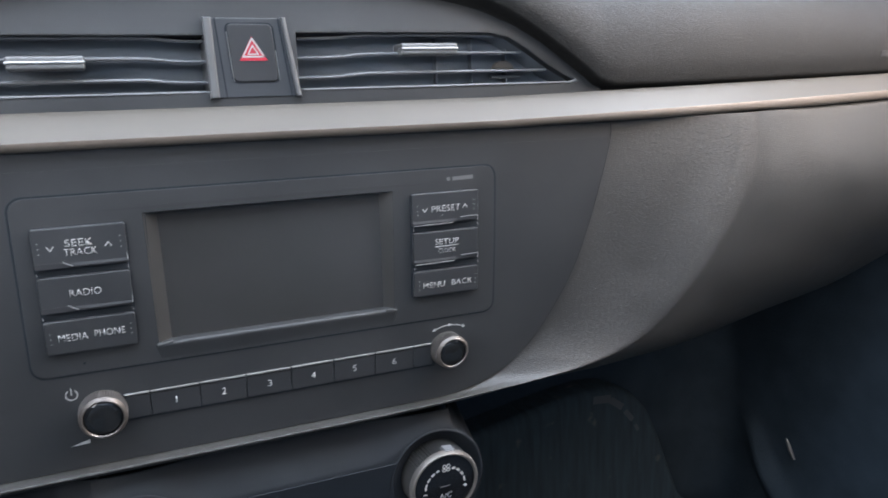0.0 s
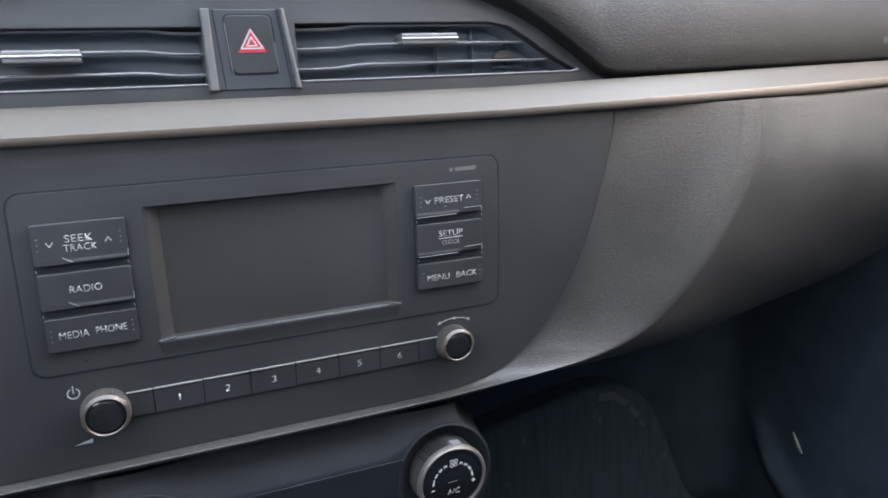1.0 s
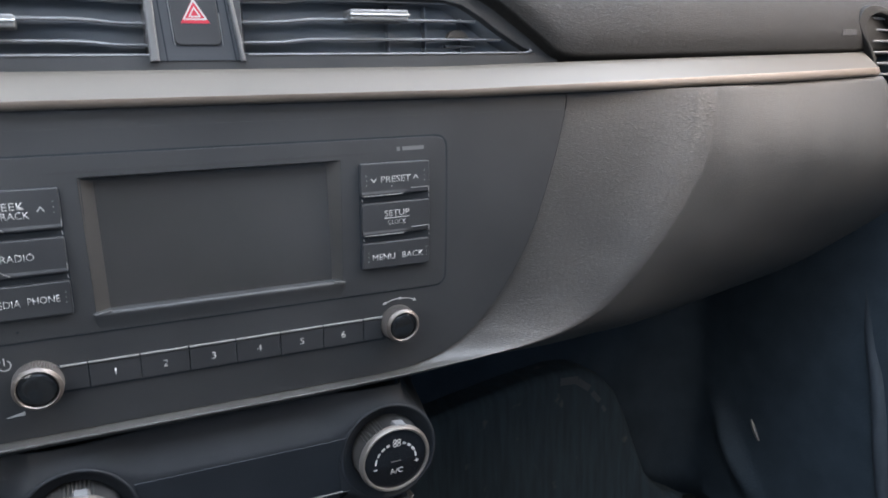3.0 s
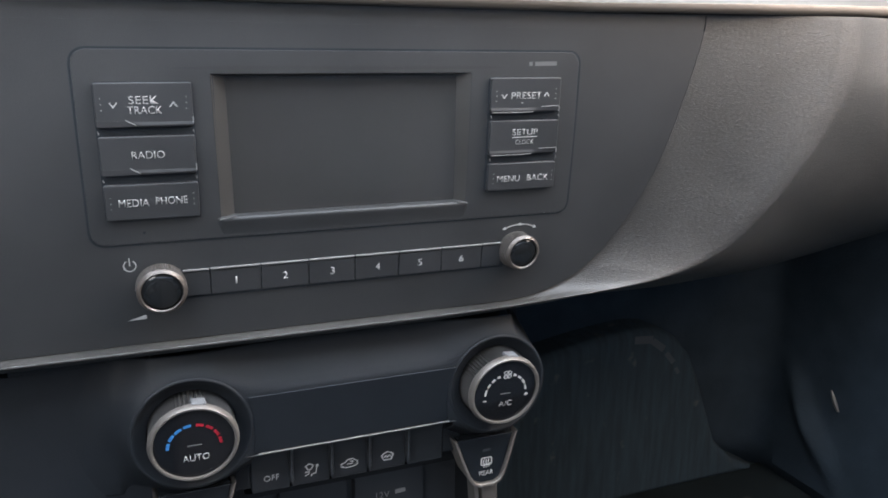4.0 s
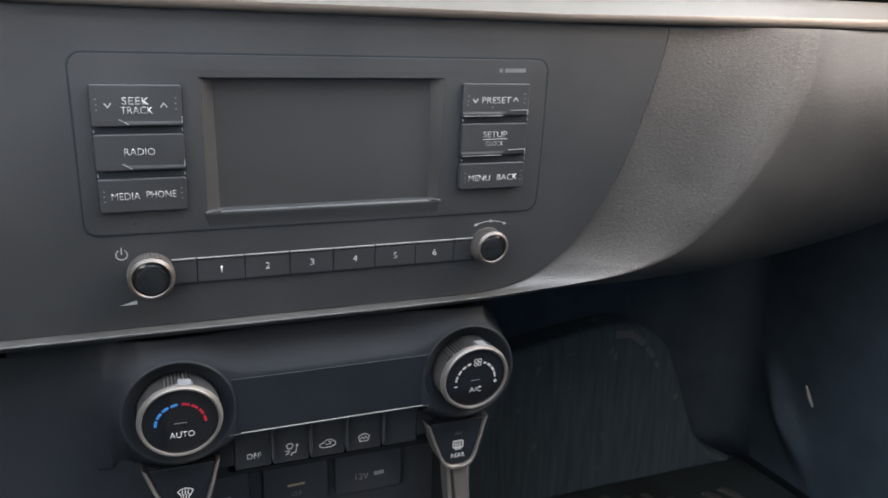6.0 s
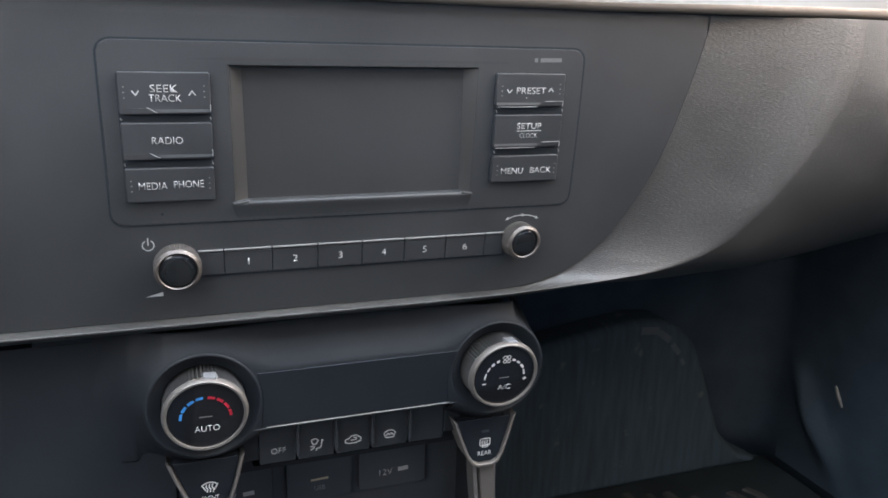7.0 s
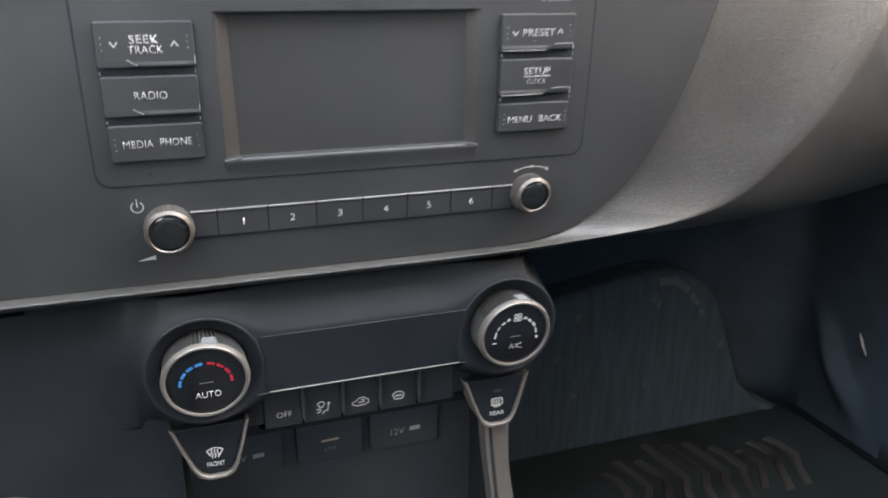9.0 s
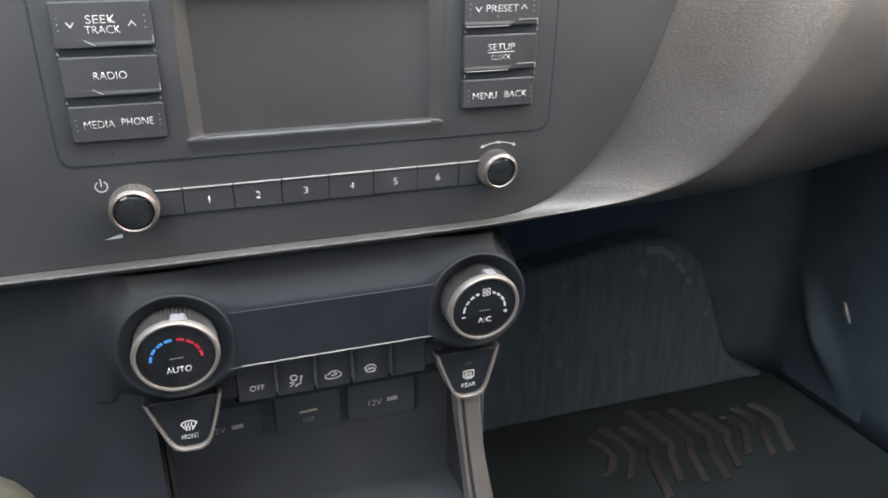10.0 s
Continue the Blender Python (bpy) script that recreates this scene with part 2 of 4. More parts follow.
def lathe(profile, cx, cz, n=64, ribs=0, rib=0.0, rib_rows=()):
    """Turned round the y axis through (cx, cz): profile is (radius, y) from front to back."""
    bm = bmesh.new()
    rows = []
    for k, (r, y) in enumerate(profile):
        if r < 1e-6:
            rows.append([bm.verts.new((cx, y, cz))])
            continue
        row = []
        for i in range(n):
            rr = r + (rib if (i % 2 and k in rib_rows) else 0)
            a = 2 * math.pi * i / n
            row.append(bm.verts.new((cx + rr * math.cos(a), y, cz + rr * math.sin(a))))
        rows.append(row)
    for a, b in zip(rows, rows[1:]):
        for i in range(n):
            j = (i + 1) % n
            if len(a) == 1:
                bm.faces.new((a[0], b[i], b[j]))
            elif len(b) == 1:
                bm.faces.new((a[i], a[j], b[0]))
            else:
                bm.faces.new((a[i], a[j], b[j], b[i]))
    return bm


def strokes(lines, w, y, depth=0.00012, bm=None):
    """Printed lines: flat ribbons of width w in the xz plane, a hair proud of y."""
    bm = bm or bmesh.new()
    for pts in lines:
        pts = [Vector((p[0], p[1])) for p in pts]
        for a, b in zip(pts, pts[1:]):
            d = (b - a)
            if d.length < 1e-9:
                continue
            d.normalize()
            e = d * min(w * 0.35, 0.0002)
            s = Vector((-d.y, d.x)) * w / 2
            c = [a - e + s, b + e + s, b + e - s, a - e - s]
            f = [bm.verts.new((p.x, y - depth, p.y)) for p in c]
            g = [bm.verts.new((p.x, y, p.y)) for p in c]
            bm.faces.new(f)
            for i in range(4):
                bm.faces.new((f[i], f[(i + 1) % 4], g[(i + 1) % 4], g[i]))
    return bm


def arc(cx, cz, r, a0, a1, n=10):
    return [(cx + r * math.cos(radians(a0 + (a1 - a0) * i / n)), cz + r * math.sin(radians(a0 + (a1 - a0) * i / n))) for i in range(n + 1)]


def words(body, x0, x1, zc, h, y, mat, parent, name="legend", lean=None, bold=-0.011):
    """Printed lettering between x0 and x1, h high, centred at zc."""
    cu = bpy.data.curves.new("lettering", "FONT")
    cu.body = body
    cu.size = 1.0
    cu.offset = bold
    cu.resolution_u = 3
    ob = new("lettering", cu)
    bpy.context.view_layer.update()
    me = bpy.data.meshes.new_from_object(ob.evaluated_get(bpy.context.evaluated_depsgraph_get()))
    bpy.data.objects.remove(ob)
    bpy.data.curves.remove(cu)
    bm = bmesh.new()
    bm.from_mesh(me)
    bpy.data.meshes.remove(me)
    xs = [v.co.x for v in bm.verts]
    zs = [v.co.y for v in bm.verts]
    ax, bx, az, bz = min(xs), max(xs), min(zs), max(zs)
    for v in bm.verts:
        v.co = (x0 + (v.co.x - ax) / (bx - ax) * (x1 - x0), y, zc + ((v.co.y - az) / (bz - az) - 0.5) * h)
    ext = bmesh.ops.extrude_face_region(bm, geom=bm.faces[:])
    for g in ext["geom"]:
        if isinstance(g, bmesh.types.BMVert):
            g.co.y = y - 0.00012
    return part(name, bm, mat, parent, lean=lean)


def grid(fn, nu, nv, keep=None):
    bm = bmesh.new()
    vs = [[bm.verts.new(fn(i / nu, j / nv)) for j in range(nv + 1)] for i in range(nu + 1)]
    for i in range(nu):
        for j in range(nv):
            q = (vs[i][j], vs[i + 1][j], vs[i + 1][j + 1], vs[i][j + 1])
            if keep is None or keep(i / nu, j / nv):
                bm.faces.new(q)
    loose = [v for v in bm.verts if not v.link_faces]
    bmesh.ops.delete(bm, geom=loose, context="VERTS")
    return bm


def thicken(ob, t, offset=1.0):
    mod = ob.modifiers.new("thickness", "SOLIDIFY")
    mod.thickness, mod.offset = t, offset
    return ob


def sweep_x(profile, xs, shift):
    """A section of (y, z) points carried along x; shift(x) gives its move in y and z."""
    bm = bmesh.new()
    rows = []
    for x in xs:
        dy, dz = shift(x)
        rows.append([bm.verts.new((x, y + dy, z + dz)) for y, z in profile])
    n = len(profile)
    for a, b in zip(rows, rows[1:]):
        for i in range(n):
            j = (i + 1) % n
            bm.faces.new((a[i], a[j], b[j], b[i]))
    bm.faces.new(rows[0])
    bm.faces.new(rows[-1])
    return bm


def lerp_list(pts, x):
    xs, ys = zip(*pts)
    return float(np.interp(x, xs, ys))


def smooth_pts(pts, n=12):
    """A smooth curve through the points."""
    out = []
    p = [np.array(q, float) for q in pts]
    p = [2 * p[0] - p[1]] + p + [2 * p[-1] - p[-2]]
    for i in range(1, len(p) - 2):
        for k in range(n):
            t = k / n
            a, b, c, d = p[i - 1], p[i], p[i + 1], p[i + 2]
            out.append(tuple(0.5 * (2 * b + (c - a) * t + (2 * a - 5 * b + 4 * c - d) * t * t + (3 * b - a - 3 * c + d) * t ** 3)))
    out.append(tuple(p[-2]))
    return out


def tube(pts, r, n=8):
    bm = bmesh.new()
    rows = []
    pts = [Vector(p) for p in pts]
    for i, p in enumerate(pts):
        d = (pts[min(i + 1, len(pts) - 1)] - pts[max(i - 1, 0)]).normalized()
        a = d.orthogonal().normalized() if abs(d.y) > 0.9 else d.cross(Vector((0, 1, 0))).normalized()
        b = d.cross(a)
        rr = r[i] if isinstance(r, (list, tuple)) else r
        rows.append([bm.verts.new(p + a * rr * math.cos(2 * math.pi * k / n) + b * rr * math.sin(2 * math.pi * k / n)) for k in range(n)])
    for a, b in zip(rows, rows[1:]):
        for k in range(n):
            bm.faces.new((a[k], a[(k + 1) % n], b[(k + 1) % n], b[k]))
    bm.faces.new(rows[0])
    bm.faces.new(rows[-1])
    return bm


# ---- dashboard ----
def yo(x):
    """How far the dashboard's face falls away towards its ends."""
    return 0.05 * (max(abs(x - CX) - 0.2, 0) / 0.31) ** 1.4


LEFT = 0.15
SEAM_DX = [(0.0, 0.7137), (0.05, 0.7137), (0.088, 0.7140), (0.108, 0.7174), (0.125, 0.7242), (0.1416, 0.7378), (0.157, 0.7582), (0.171, 0.7849), (0.183, 0.8218), (0.1912, 0.8542), (0.1918, 0.8660)]
SEAM = smooth_pts(SEAM_DX)
CREASE = smooth_pts([(0.0, 0.3855, 0.7126), (0.05, 0.3855, 0.7127), (0.1005, 0.3850, 0.7137), (0.1418, 0.3842, 0.7160), (0.1738, 0.3825, 0.7192), (0.2018, 0.3818, 0.7257), (0.2231, 0.3805, 0.7366), (0.2441, 0.3770, 0.7570), (0.2668, 0.3738, 0.7873), (0.2907, 0.3742, 0.8272), (0.3005, 0.3790, 0.871)])
LEAVE = smooth_pts([(0, 0.007, -0.0060), (0, 0.007, -0.0060), (0.003, 0.009, -0.006), (0.006, 0.016, -0.006), (0.010, 0.016, -0.010), (0.020, 0.014, -0.016), (0.036, 0.013, -0.021), (0.05, 0.014, -0.018), (0.062, 0.010, -0.012), (0.08, 0.016, -0.004), (0.09, 0.030, 0.002)])
OUTER = smooth_pts([(0, 0.425, 0.700), (0.05, 0.425, 0.700), (0.10, 0.434, 0.699), (0.15, 0.448, 0.695), (0.20, 0.468, 0.689), (0.27, 0.490, 0.682), (0.36, 0.508, 0.675), (0.46, 0.518, 0.682), (0.56, 0.500, 0.712), (0.645, 0.450, 0.79), (0.66, 0.472, 0.882)])


VENT_EDGE = [(0.60, 0.80), (0.790, 0.80), (0.800, 0.655), (0.815, 0.640), (0.85, 0.6265), (0.885, 0.6120), (0.90, 0.600)]


def chaikin(p, passes=3):
    for _ in range(passes):
        q = [p[0]]
        for a, b in zip(p, p[1:]):
            q += [0.75 * a + 0.25 * b, 0.25 * a + 0.75 * b]
        p = q + [p[-1]]
    return p


def blend(sharp, round_, k):
    return [a + (b - a) * k for a, b in zip(sharp, round_)]


def lower_panel():
    """The grained lower panel: a ledge between seam and crease, then the face that falls away from the crease."""
    rows = []
    for (sx, sz), c, l, o in zip(SEAM, CREASE, LEAVE, OUTER):
        a = np.array((sx, 0.3902 + LEAN[0] * (sz - LEAN[1]) + bow(sz), sz))
        c, l, o = np.array(c), np.array(l), np.array(o)
        low = min(max((0.728 - sz) / 0.012, 0), 1)
        p1, p2 = c + l, o - 0.3 * (o - c) - np.array((0, 0.012 + 0.012 * (1 - low), 0))
        flare = 0.88 + 1.92 * min(max((sz - 0.73) / 0.06, 0), 1)
        bead = min(max((0.7165 - sz) / 0.0026, 0), 1) ** 1.5
        soft = 0.12 + 0.22 * min(max((sz - 0.735) / 0.10, 0), 1) + 0.75 * bead
        line = [a + (c - a) * np.array((t, t ** flare, t)) + np.array((0, 0, -0.0004 * bead * math.sin(math.pi * t ** 0.70))) for t in blend((0, 0.2, 0.4, 0.55, 0.7, 0.82, 0.92, 0.975), (0, 0.17, 0.33, 0.46, 0.58, 0.68, 0.76, 0.83), soft)]
        for t in blend((0.0, 0.012, 0.05, 0.14, 0.28, 0.46, 0.64, 0.82, 1.0), (0.06, 0.10, 0.15, 0.21, 0.31, 0.46, 0.64, 0.82, 1.0), soft):
            line.append((1 - t) ** 3 * c + 3 * t * (1 - t) ** 2 * p1 + 3 * t * t * (1 - t) * p2 + t ** 3 * o)
        rows.append(chaikin(line))
    bm = bmesh.new()
    loops = [[(CX - LEFT - p[0], p[1], p[2]) for p in r] for r in rows[:0:-1]] + [[(CX + p[0], p[1], p[2]) for p in r] for r in rows]
    vs = [[bm.verts.new(p) for p in r] for r in loops]
    for v in bm.verts:
        v.co.x = min(v.co.x, lerp_list(VENT_EDGE, v.co.z))
        v.co.z = min(v.co.z, 0.8640 + 0.022 * max(abs(v.co.x - CX) - 0.12, 0) - 0.0030 * min(max((v.co.x - 0.20) / 0.25, 0), 1))
    for a, b in zip(vs, vs[1:]):
        for i in range(len(a) - 1):
            bm.faces.new((a[i], a[i + 1], b[i + 1], b[i]))
    return bm


dashboard = thing("dashboard", (CX, 0.6, 0.29), "dark grey car dashboard with grained skin and silver trim", "dashboard")

outline = [(CX + dx, z) for dx, z in SEAM if dx > 0.001]
outline = [(x, min(z, 0.8558)) for x, z in outline if z < 0.8558] + [(CX + 0.1913, 0.8558)]
outline = outline + [(2 * CX - LEFT - x, z) for x, z in outline[::-1]]
hole = rrect(-0.0195, 0.2030, 0.7655, 0.8420, 0.005)
part("center_fascia", plate(outline, 0.388, 0.394, 0.0014, holes=[hole[::-1]], seg=3), PLASTIC, dashboard, "smooth dark grey plastic panel round the radio", lean=LEAN, smooth=40)

part("fascia_edge", sweep_x([(0.3882, 0.8556), (0.3882, 0.8640), (0.396, 0.8640), (0.396, 0.8556)], [CX - LEFT - 0.190, CX, CX + 0.1910], lambda x: (LEAN[0] * (0.858 - LEAN[1]) + bow(0.858), 0)), PLASTIC, dashboard, "chamfered upper edge of the radio panel")
part("seam", tube([(CX + dx + 0.0004, 0.3885 + LEAN[0] * (z - LEAN[1]) + bow(z), z) for dx, z in SEAM if dx > 0.14 and z < 0.8640], 0.0005, 6), GAP, dashboard, smooth=80)
part("panel_chamfer", sweep_x([(-0.0003, 0.8575), (0.0003, 0.8628), (0.004, 0.8628), (0.004, 0.8575)], [CX + 0.1935 + 0.004 * i for i in range(22)], lambda x: (0.3790 + 0.006 * ((x - 0.2855) / 0.11) ** 2.2 + 0.0018 * max(1 - (x - 0.2855) / 0.10, 0), 0.022 * (x - CX - 0.12) - 0.0012)), LEATHER, dashboard, "chamfered upper edge of the grained panel")
part("lower_panel", lower_panel(), LEATHER, dashboard, "grained dark grey skin with a soft crease", smooth=75)

TRIM = [(0.3885, 0.8803), (0.3872, 0.8802), (0.3838, 0.8780), (0.3792, 0.8740), (0.3748, 0.8700), (0.3722, 0.8680), (0.378, 0.8676), (0.392, 0.868)]
CHROMELINE = [(0.3720, 0.8680), (0.3722, 0.8668), (0.3736, 0.8648), (0.377, 0.8640), (0.392, 0.8642), (0.392, 0.8674), (0.378, 0.8672)]
xs = [CX - 0.46 + 0.98 * i / 120 for i in range(121)]
xs = [x for x in xs if x <= 0.606]


def trim_shift(x):
    d = max(abs(x - CX) - 0.12, 0)
    return yo(x), 0.022 * d


strip = part("trim_strip", sweep_x(TRIM, xs, trim_shift), SILVER, dashboard, "satin silver trim strip", smooth=50)


def edge_band():
    """The lower band of the trim, which widens towards the passenger side."""
    bm = sweep_x(CHROMELINE, xs, trim_shift)
    for v in bm.verts:
        if v.co.y < 0.380 + yo(v.co.x):
            k = min(max((v.co.x - 0.20) / 0.25, 0), 1)
            if v.co.z < 0.8674 + trim_shift(v.co.x)[1]:
                v.co.z -= 0.0026 * k
                v.co.y -= 0.0014 * k
    return bm


part("chrome_edge", edge_band(), EDGE, strip, "bronze tinted chrome edge", smooth=85)
part("shadow_gap", sweep_x([(0.386, 0.8640), (0.386, 0.8665), (0.40, 0.8665), (0.40, 0.8640)], xs, trim_shift), BLACK, dashboard)

ARCH = smooth_pts([(0, 0.9485), (0.06, 0.946), (0.105, 0.937), (0.126, 0.9295), (0.146, 0.9195), (0.165, 0.9075), (0.183, 0.8950), (0.194, 0.8882), (0.22, 0.8864), (0.36, 0.8890), (0.50, 0.8920), (0.8, 0.899)], 6)
PADP = smooth_pts([(0.006, -0.012), (0.003, -0.007), (0.0, -0.0040), (-0.0048, -0.0020), (-0.0062, -0.0012), (-0.0074, 0.0004), (-0.0090, 0.008), (-0.006, 0.020), (0.004, 0.032), (0.020, 0.040), (0.06, 0.048), (0.15, 0.055), (0.30, 0.060), (0.62, 0.061)], 4)


def pad_point(u, v):
    x = CX - 0.62 + 1.30 * u
    k = v * (len(PADP) - 1)
    i = min(int(k), len(PADP) - 2)
    dy = PADP[i][0] + (PADP[i + 1][0] - PADP[i][0]) * (k - i)
    dz = PADP[i][1] + (PADP[i + 1][1] - PADP[i][1]) * (k - i)
    z0 = lerp_list(ARCH, abs(x - CX))
    top = 0.985
    z = z0 + dz
    if dz > 0:
        z = z0 + dz * (top - z0) / 0.06
    return (x, 0.393 + yo(x) + dy, z)


part("top_pad", grid(pad_point, 220, len(PADP) - 1), PAD, dashboard, "grained grey dashboard top pad", smooth=60)
# Unseen panels added under the dash to stop light leaking in.
part("under_panel", box(0.20, 0.74, 0.56, 0.95, 0.700, 0.710, 0.003), BLACK, dashboard)
part("under_panel", box(-0.56, -0.03, 0.47, 0.95, 0.650, 0.662, 0.003), BLACK, dashboard)

# ---- centre vents ----
def arch_in(x):
    return lerp_list([(0, 0.935), (0.06, 0.934), (0.09, 0.9295), (0.117, 0.9205), (0.130, 0.9150), (0.147, 0.9055), (0.164, 0.8945), (0.1775, 0.8880)], abs(x - CX))


def vent_loop(sign):
    return [(CX + sign * 0.018, 0.8880), (CX + sign * 0.1775, 0.8880)] + [(CX + sign * d, min(arch_in(CX + d), 0.9144 if sign > 0 else 0.9130)) for d in (0.168, 0.158, 0.147, 0.135, 0.123, 0.11, 0.10, 0.08, 0.06, 0.04, 0.018)]


def vent(sign):
    def mx(dx):
        return CX + sign * dx

    v = thing("air_vent", (mx(0.09), 0.40, 0.885), "dark plastic dashboard air vent with horizontal slats and a chrome tab", "air vent", "centre air vents")
    inner = vent_loop(sign)
    # Pale tube draws the lower edge's highlight, thicker where it glints.
    ledge = [(mx(0.020), 0.3936, 0.8872), (mx(0.10), 0.3934, 0.8872), (mx(0.174), 0.3934, 0.8874), (mx(0.1785), 0.3936, 0.8882), (mx(0.1770), 0.3944, 0.8896)]
    part("ledge", tube(ledge, [0.0005, 0.00055, 0.0006, 0.0011, 0.0008], 8), SLAT, v, "thin lower edge, pale and thickened for its highlight", smooth=60)
    bm = bmesh.new()
    deep = [(x, z) for x, z in inner]
    va = [bm.verts.new((x, 0.4000, z)) for x, z in deep]
    vb = [bm.verts.new((mx(0.095) + (x - mx(0.095)) * 0.94, 0.414, 0.90 + (z - 0.90) * 0.96)) for x, z in deep]
    for i in range(len(va)):
        j = (i + 1) % len(va)
        bm.faces.new((va[i], va[j], vb[j], vb[i]))
    bm.faces.new(vb)
    part("duct", bm, HOLLOW, v, "air duct behind the slats, paled for haze")
    for k in range(7):
        d = 0.034 + 0.0215 * k
        top = min(arch_in(mx(d)), 0.9144) - 0.0015
        if sign > 0 and d > 0.09 and top - 0.890 > 0.004:
            part("vane", box(mx(d) - 0.0005, mx(d) + 0.0005, 0.4085, 0.4135, 0.8885, top, 0.0003), HOLLOW, v, "thin upright vane")
    for z in (0.8925, 0.9022, 0.9116):
        z += 0.0012 if sign > 0 else 0.0
        reach = 0.170
        for d in np.linspace(0.12, 0.172, 27):
            if arch_in(mx(d)) - 0.003 < z:
                reach = d
                break
        a, b = sorted((mx(0.0185), mx(reach - 0.001)))
        bm = bmesh.new()
        n = 24
        rows = []
        for i in range(n + 1):
            x = a + (b - a) * i / n
            sag = 0.0008 * math.tanh((abs(x - CX) - 0.045) / 0.006)
            rows.append([bm.verts.new((x, y, z + dz + sag)) for y, dz in ((0.3982, -0.0006), (0.3976, 0.0), (0.3982, 0.0006), (0.4090, 0.0016), (0.4090, 0.0008))])
        for p, q in zip(rows, rows[1:]):
            for i in range(5):
                bm.faces.new((p[i], p[(i + 1) % 5], q[(i + 1) % 5], q[i]))
        bm.faces.new(rows[0])
        bm.faces.new(rows[-1])
        sl = part("slat", bm, HOLLOW, v, smooth=25)
        edge = [(a + (b - a) * i / 24, 0.3977, z + 0.0002 + 0.0008 * math.tanh((abs(a + (b - a) * i / 24 - CX) - 0.045) / 0.006)) for i in range(25)]
        part("lip", tube(edge, [0.0004 + 0.0004 * min(1, i / 3, (24 - i) / 6) for i in range(25)], 8), SLATLIP, sl, "rounded grey front lip", smooth=60)
    if sign > 0:
        flap = [(0.2245 + 0.0065 - 0.0065 * math.cos(math.pi * i / 10), 0.8962 + 0.0046 * math.sin(math.pi * i / 10)) for i in range(11)]
        part("damper_flap", plate(flap, 0.4070, 0.4100, 0.0006), FLAP, v, "tan rounded damper flap", smooth=40)
        part("damper_bar", box(0.2230, 0.2420, 0.4070, 0.4100, 0.8908, 0.8926, 0.0005), SLATLIP, v, "pale bar of the damper")
    tx0, tx1, tz = (0.1635, 0.1950, 0.9070) if sign > 0 else (-0.0165, 0.0145, 0.9022)
    tab = part("tab", box(tx0, tx1, 0.3905, 0.404, tz - 0.0038, tz + 0.0022, 0.0012, 3), GREY, v, smooth=40)
    part("chrome_band", box(tx0 - 0.0002, tx1 + 0.0002, 0.3900, 0.3960, tz - 0.0014, tz + 0.0000, 0.0005, 2), CHROME, tab, "chrome band", smooth=40)
    return v


vent(1)
vent(-1)

HOODX = (0.1965, 0.188, 0.175, 0.158, 0.143, 0.127, 0.112, 0.10, 0.08, 0.06, 0.04, 0.02)
hood = [(CX - 0.1965, 0.8770), (CX + 0.1965, 0.8770)] + [(CX + d, lerp_list(ARCH, d) + 0.0015) for d in HOODX] + [(CX - d, lerp_list(ARCH, d) + 0.0015) for d in HOODX[::-1]]
bm = plate(hood, 0.3935, 0.407, 0.0010, holes=[vent_loop(1)[::-1], vent_loop(-1)])
for v in bm.verts:
    v.co.y += 0.2 * max(v.co.z - 0.917, 0)
part("vent_hood", bm, PLASTIC, dashboard, "smooth dark plastic hood round the vents", smooth=35)

# ---- hazard switch ----
hazard = thing("hazard_switch", (0.0885, 0.395, 0.885), "dark hazard light switch with a red triangle between the vents", "switch")
part("frame", plate([(0.0668, 0.9212), (0.1048, 0.9212), (0.1098, 0.8842), (0.0676, 0.8842)], 0.3929, 0.412, 0.0006), PLASTIC_SOFT, hazard, smooth=40)
for a, b, c, d in ((0.0660, 0.0700, 0.0712, 0.0670), (0.1024, 0.1046, 0.1104, 0.1080)):
    part("pillar", plate([(a, 0.9214), (b, 0.9214), (c, 0.8840), (d, 0.8840)], 0.3908, 0.412, 0.0013, seg=4), PILLAR, hazard, "grey satin pillar", smooth=40)
part("groove", strokes([[(0.0716, 0.9210), (0.0746, 0.8846)]], 0.0007, 0.3929, 0.00006), BLACK, hazard)
part("groove", strokes([[(0.1012, 0.9210), (0.1058, 0.8846)]], 0.0007, 0.3929, 0.00006), BLACK, hazard)


def skewed(pts):
    return [(x + (0.9180 - z) * 0.075, z) for x, z in pts]


part("gap", plate(skewed(rrect(0.0757, 0.0988, 0.8908, 0.9190, 0.003)), 0.3928, 0.40), BLACK, hazard)
# Grey lines painted as the lit sides of the button.
part("lit_edge", strokes([skewed([(0.0763, 0.9150), (0.0764, 0.8930), (0.0768, 0.8918)])], 0.0004, 0.3927, 0.0003), GREY, hazard, "thin grey line painted as the lit edge of the switch")
part("lit_edge", strokes([skewed([(0.0983, 0.9060), (0.0983, 0.8922)])], 0.0004, 0.3927, 0.0003), GREY, hazard, "thin grey line painted as the lit edge of the switch")
hz = part("button", plate(skewed(rrect(0.0766, 0.0979, 0.8914, 0.9185, 0.0027)), 0.3922, 0.40, 0.0007, seg=3), BUTTON, hazard, smooth=40)
tri = [(0.0817, 0.9014), (0.0950, 0.9014), (0.0880, 0.9126)]
part("red_triangle", plate(tri, 0.39200, 0.3924), RED, hz, "red triangle")


def tri_line(k, up):
    cx, cz = 0.0882, 0.9051
    p = [(cx + (x - cx) * k, cz + up + (z - cz) * k) for x, z in tri]
    return [p + [p[0]]]


part("white_outline", strokes(tri_line(0.76, 0.0009), 0.0007, 0.39198), WHITE, hz, "white triangle outline")
part("white_outline", strokes(tri_line(0.36, 0.0006), 0.0006, 0.39198), WHITE, hz, "white triangle outline")

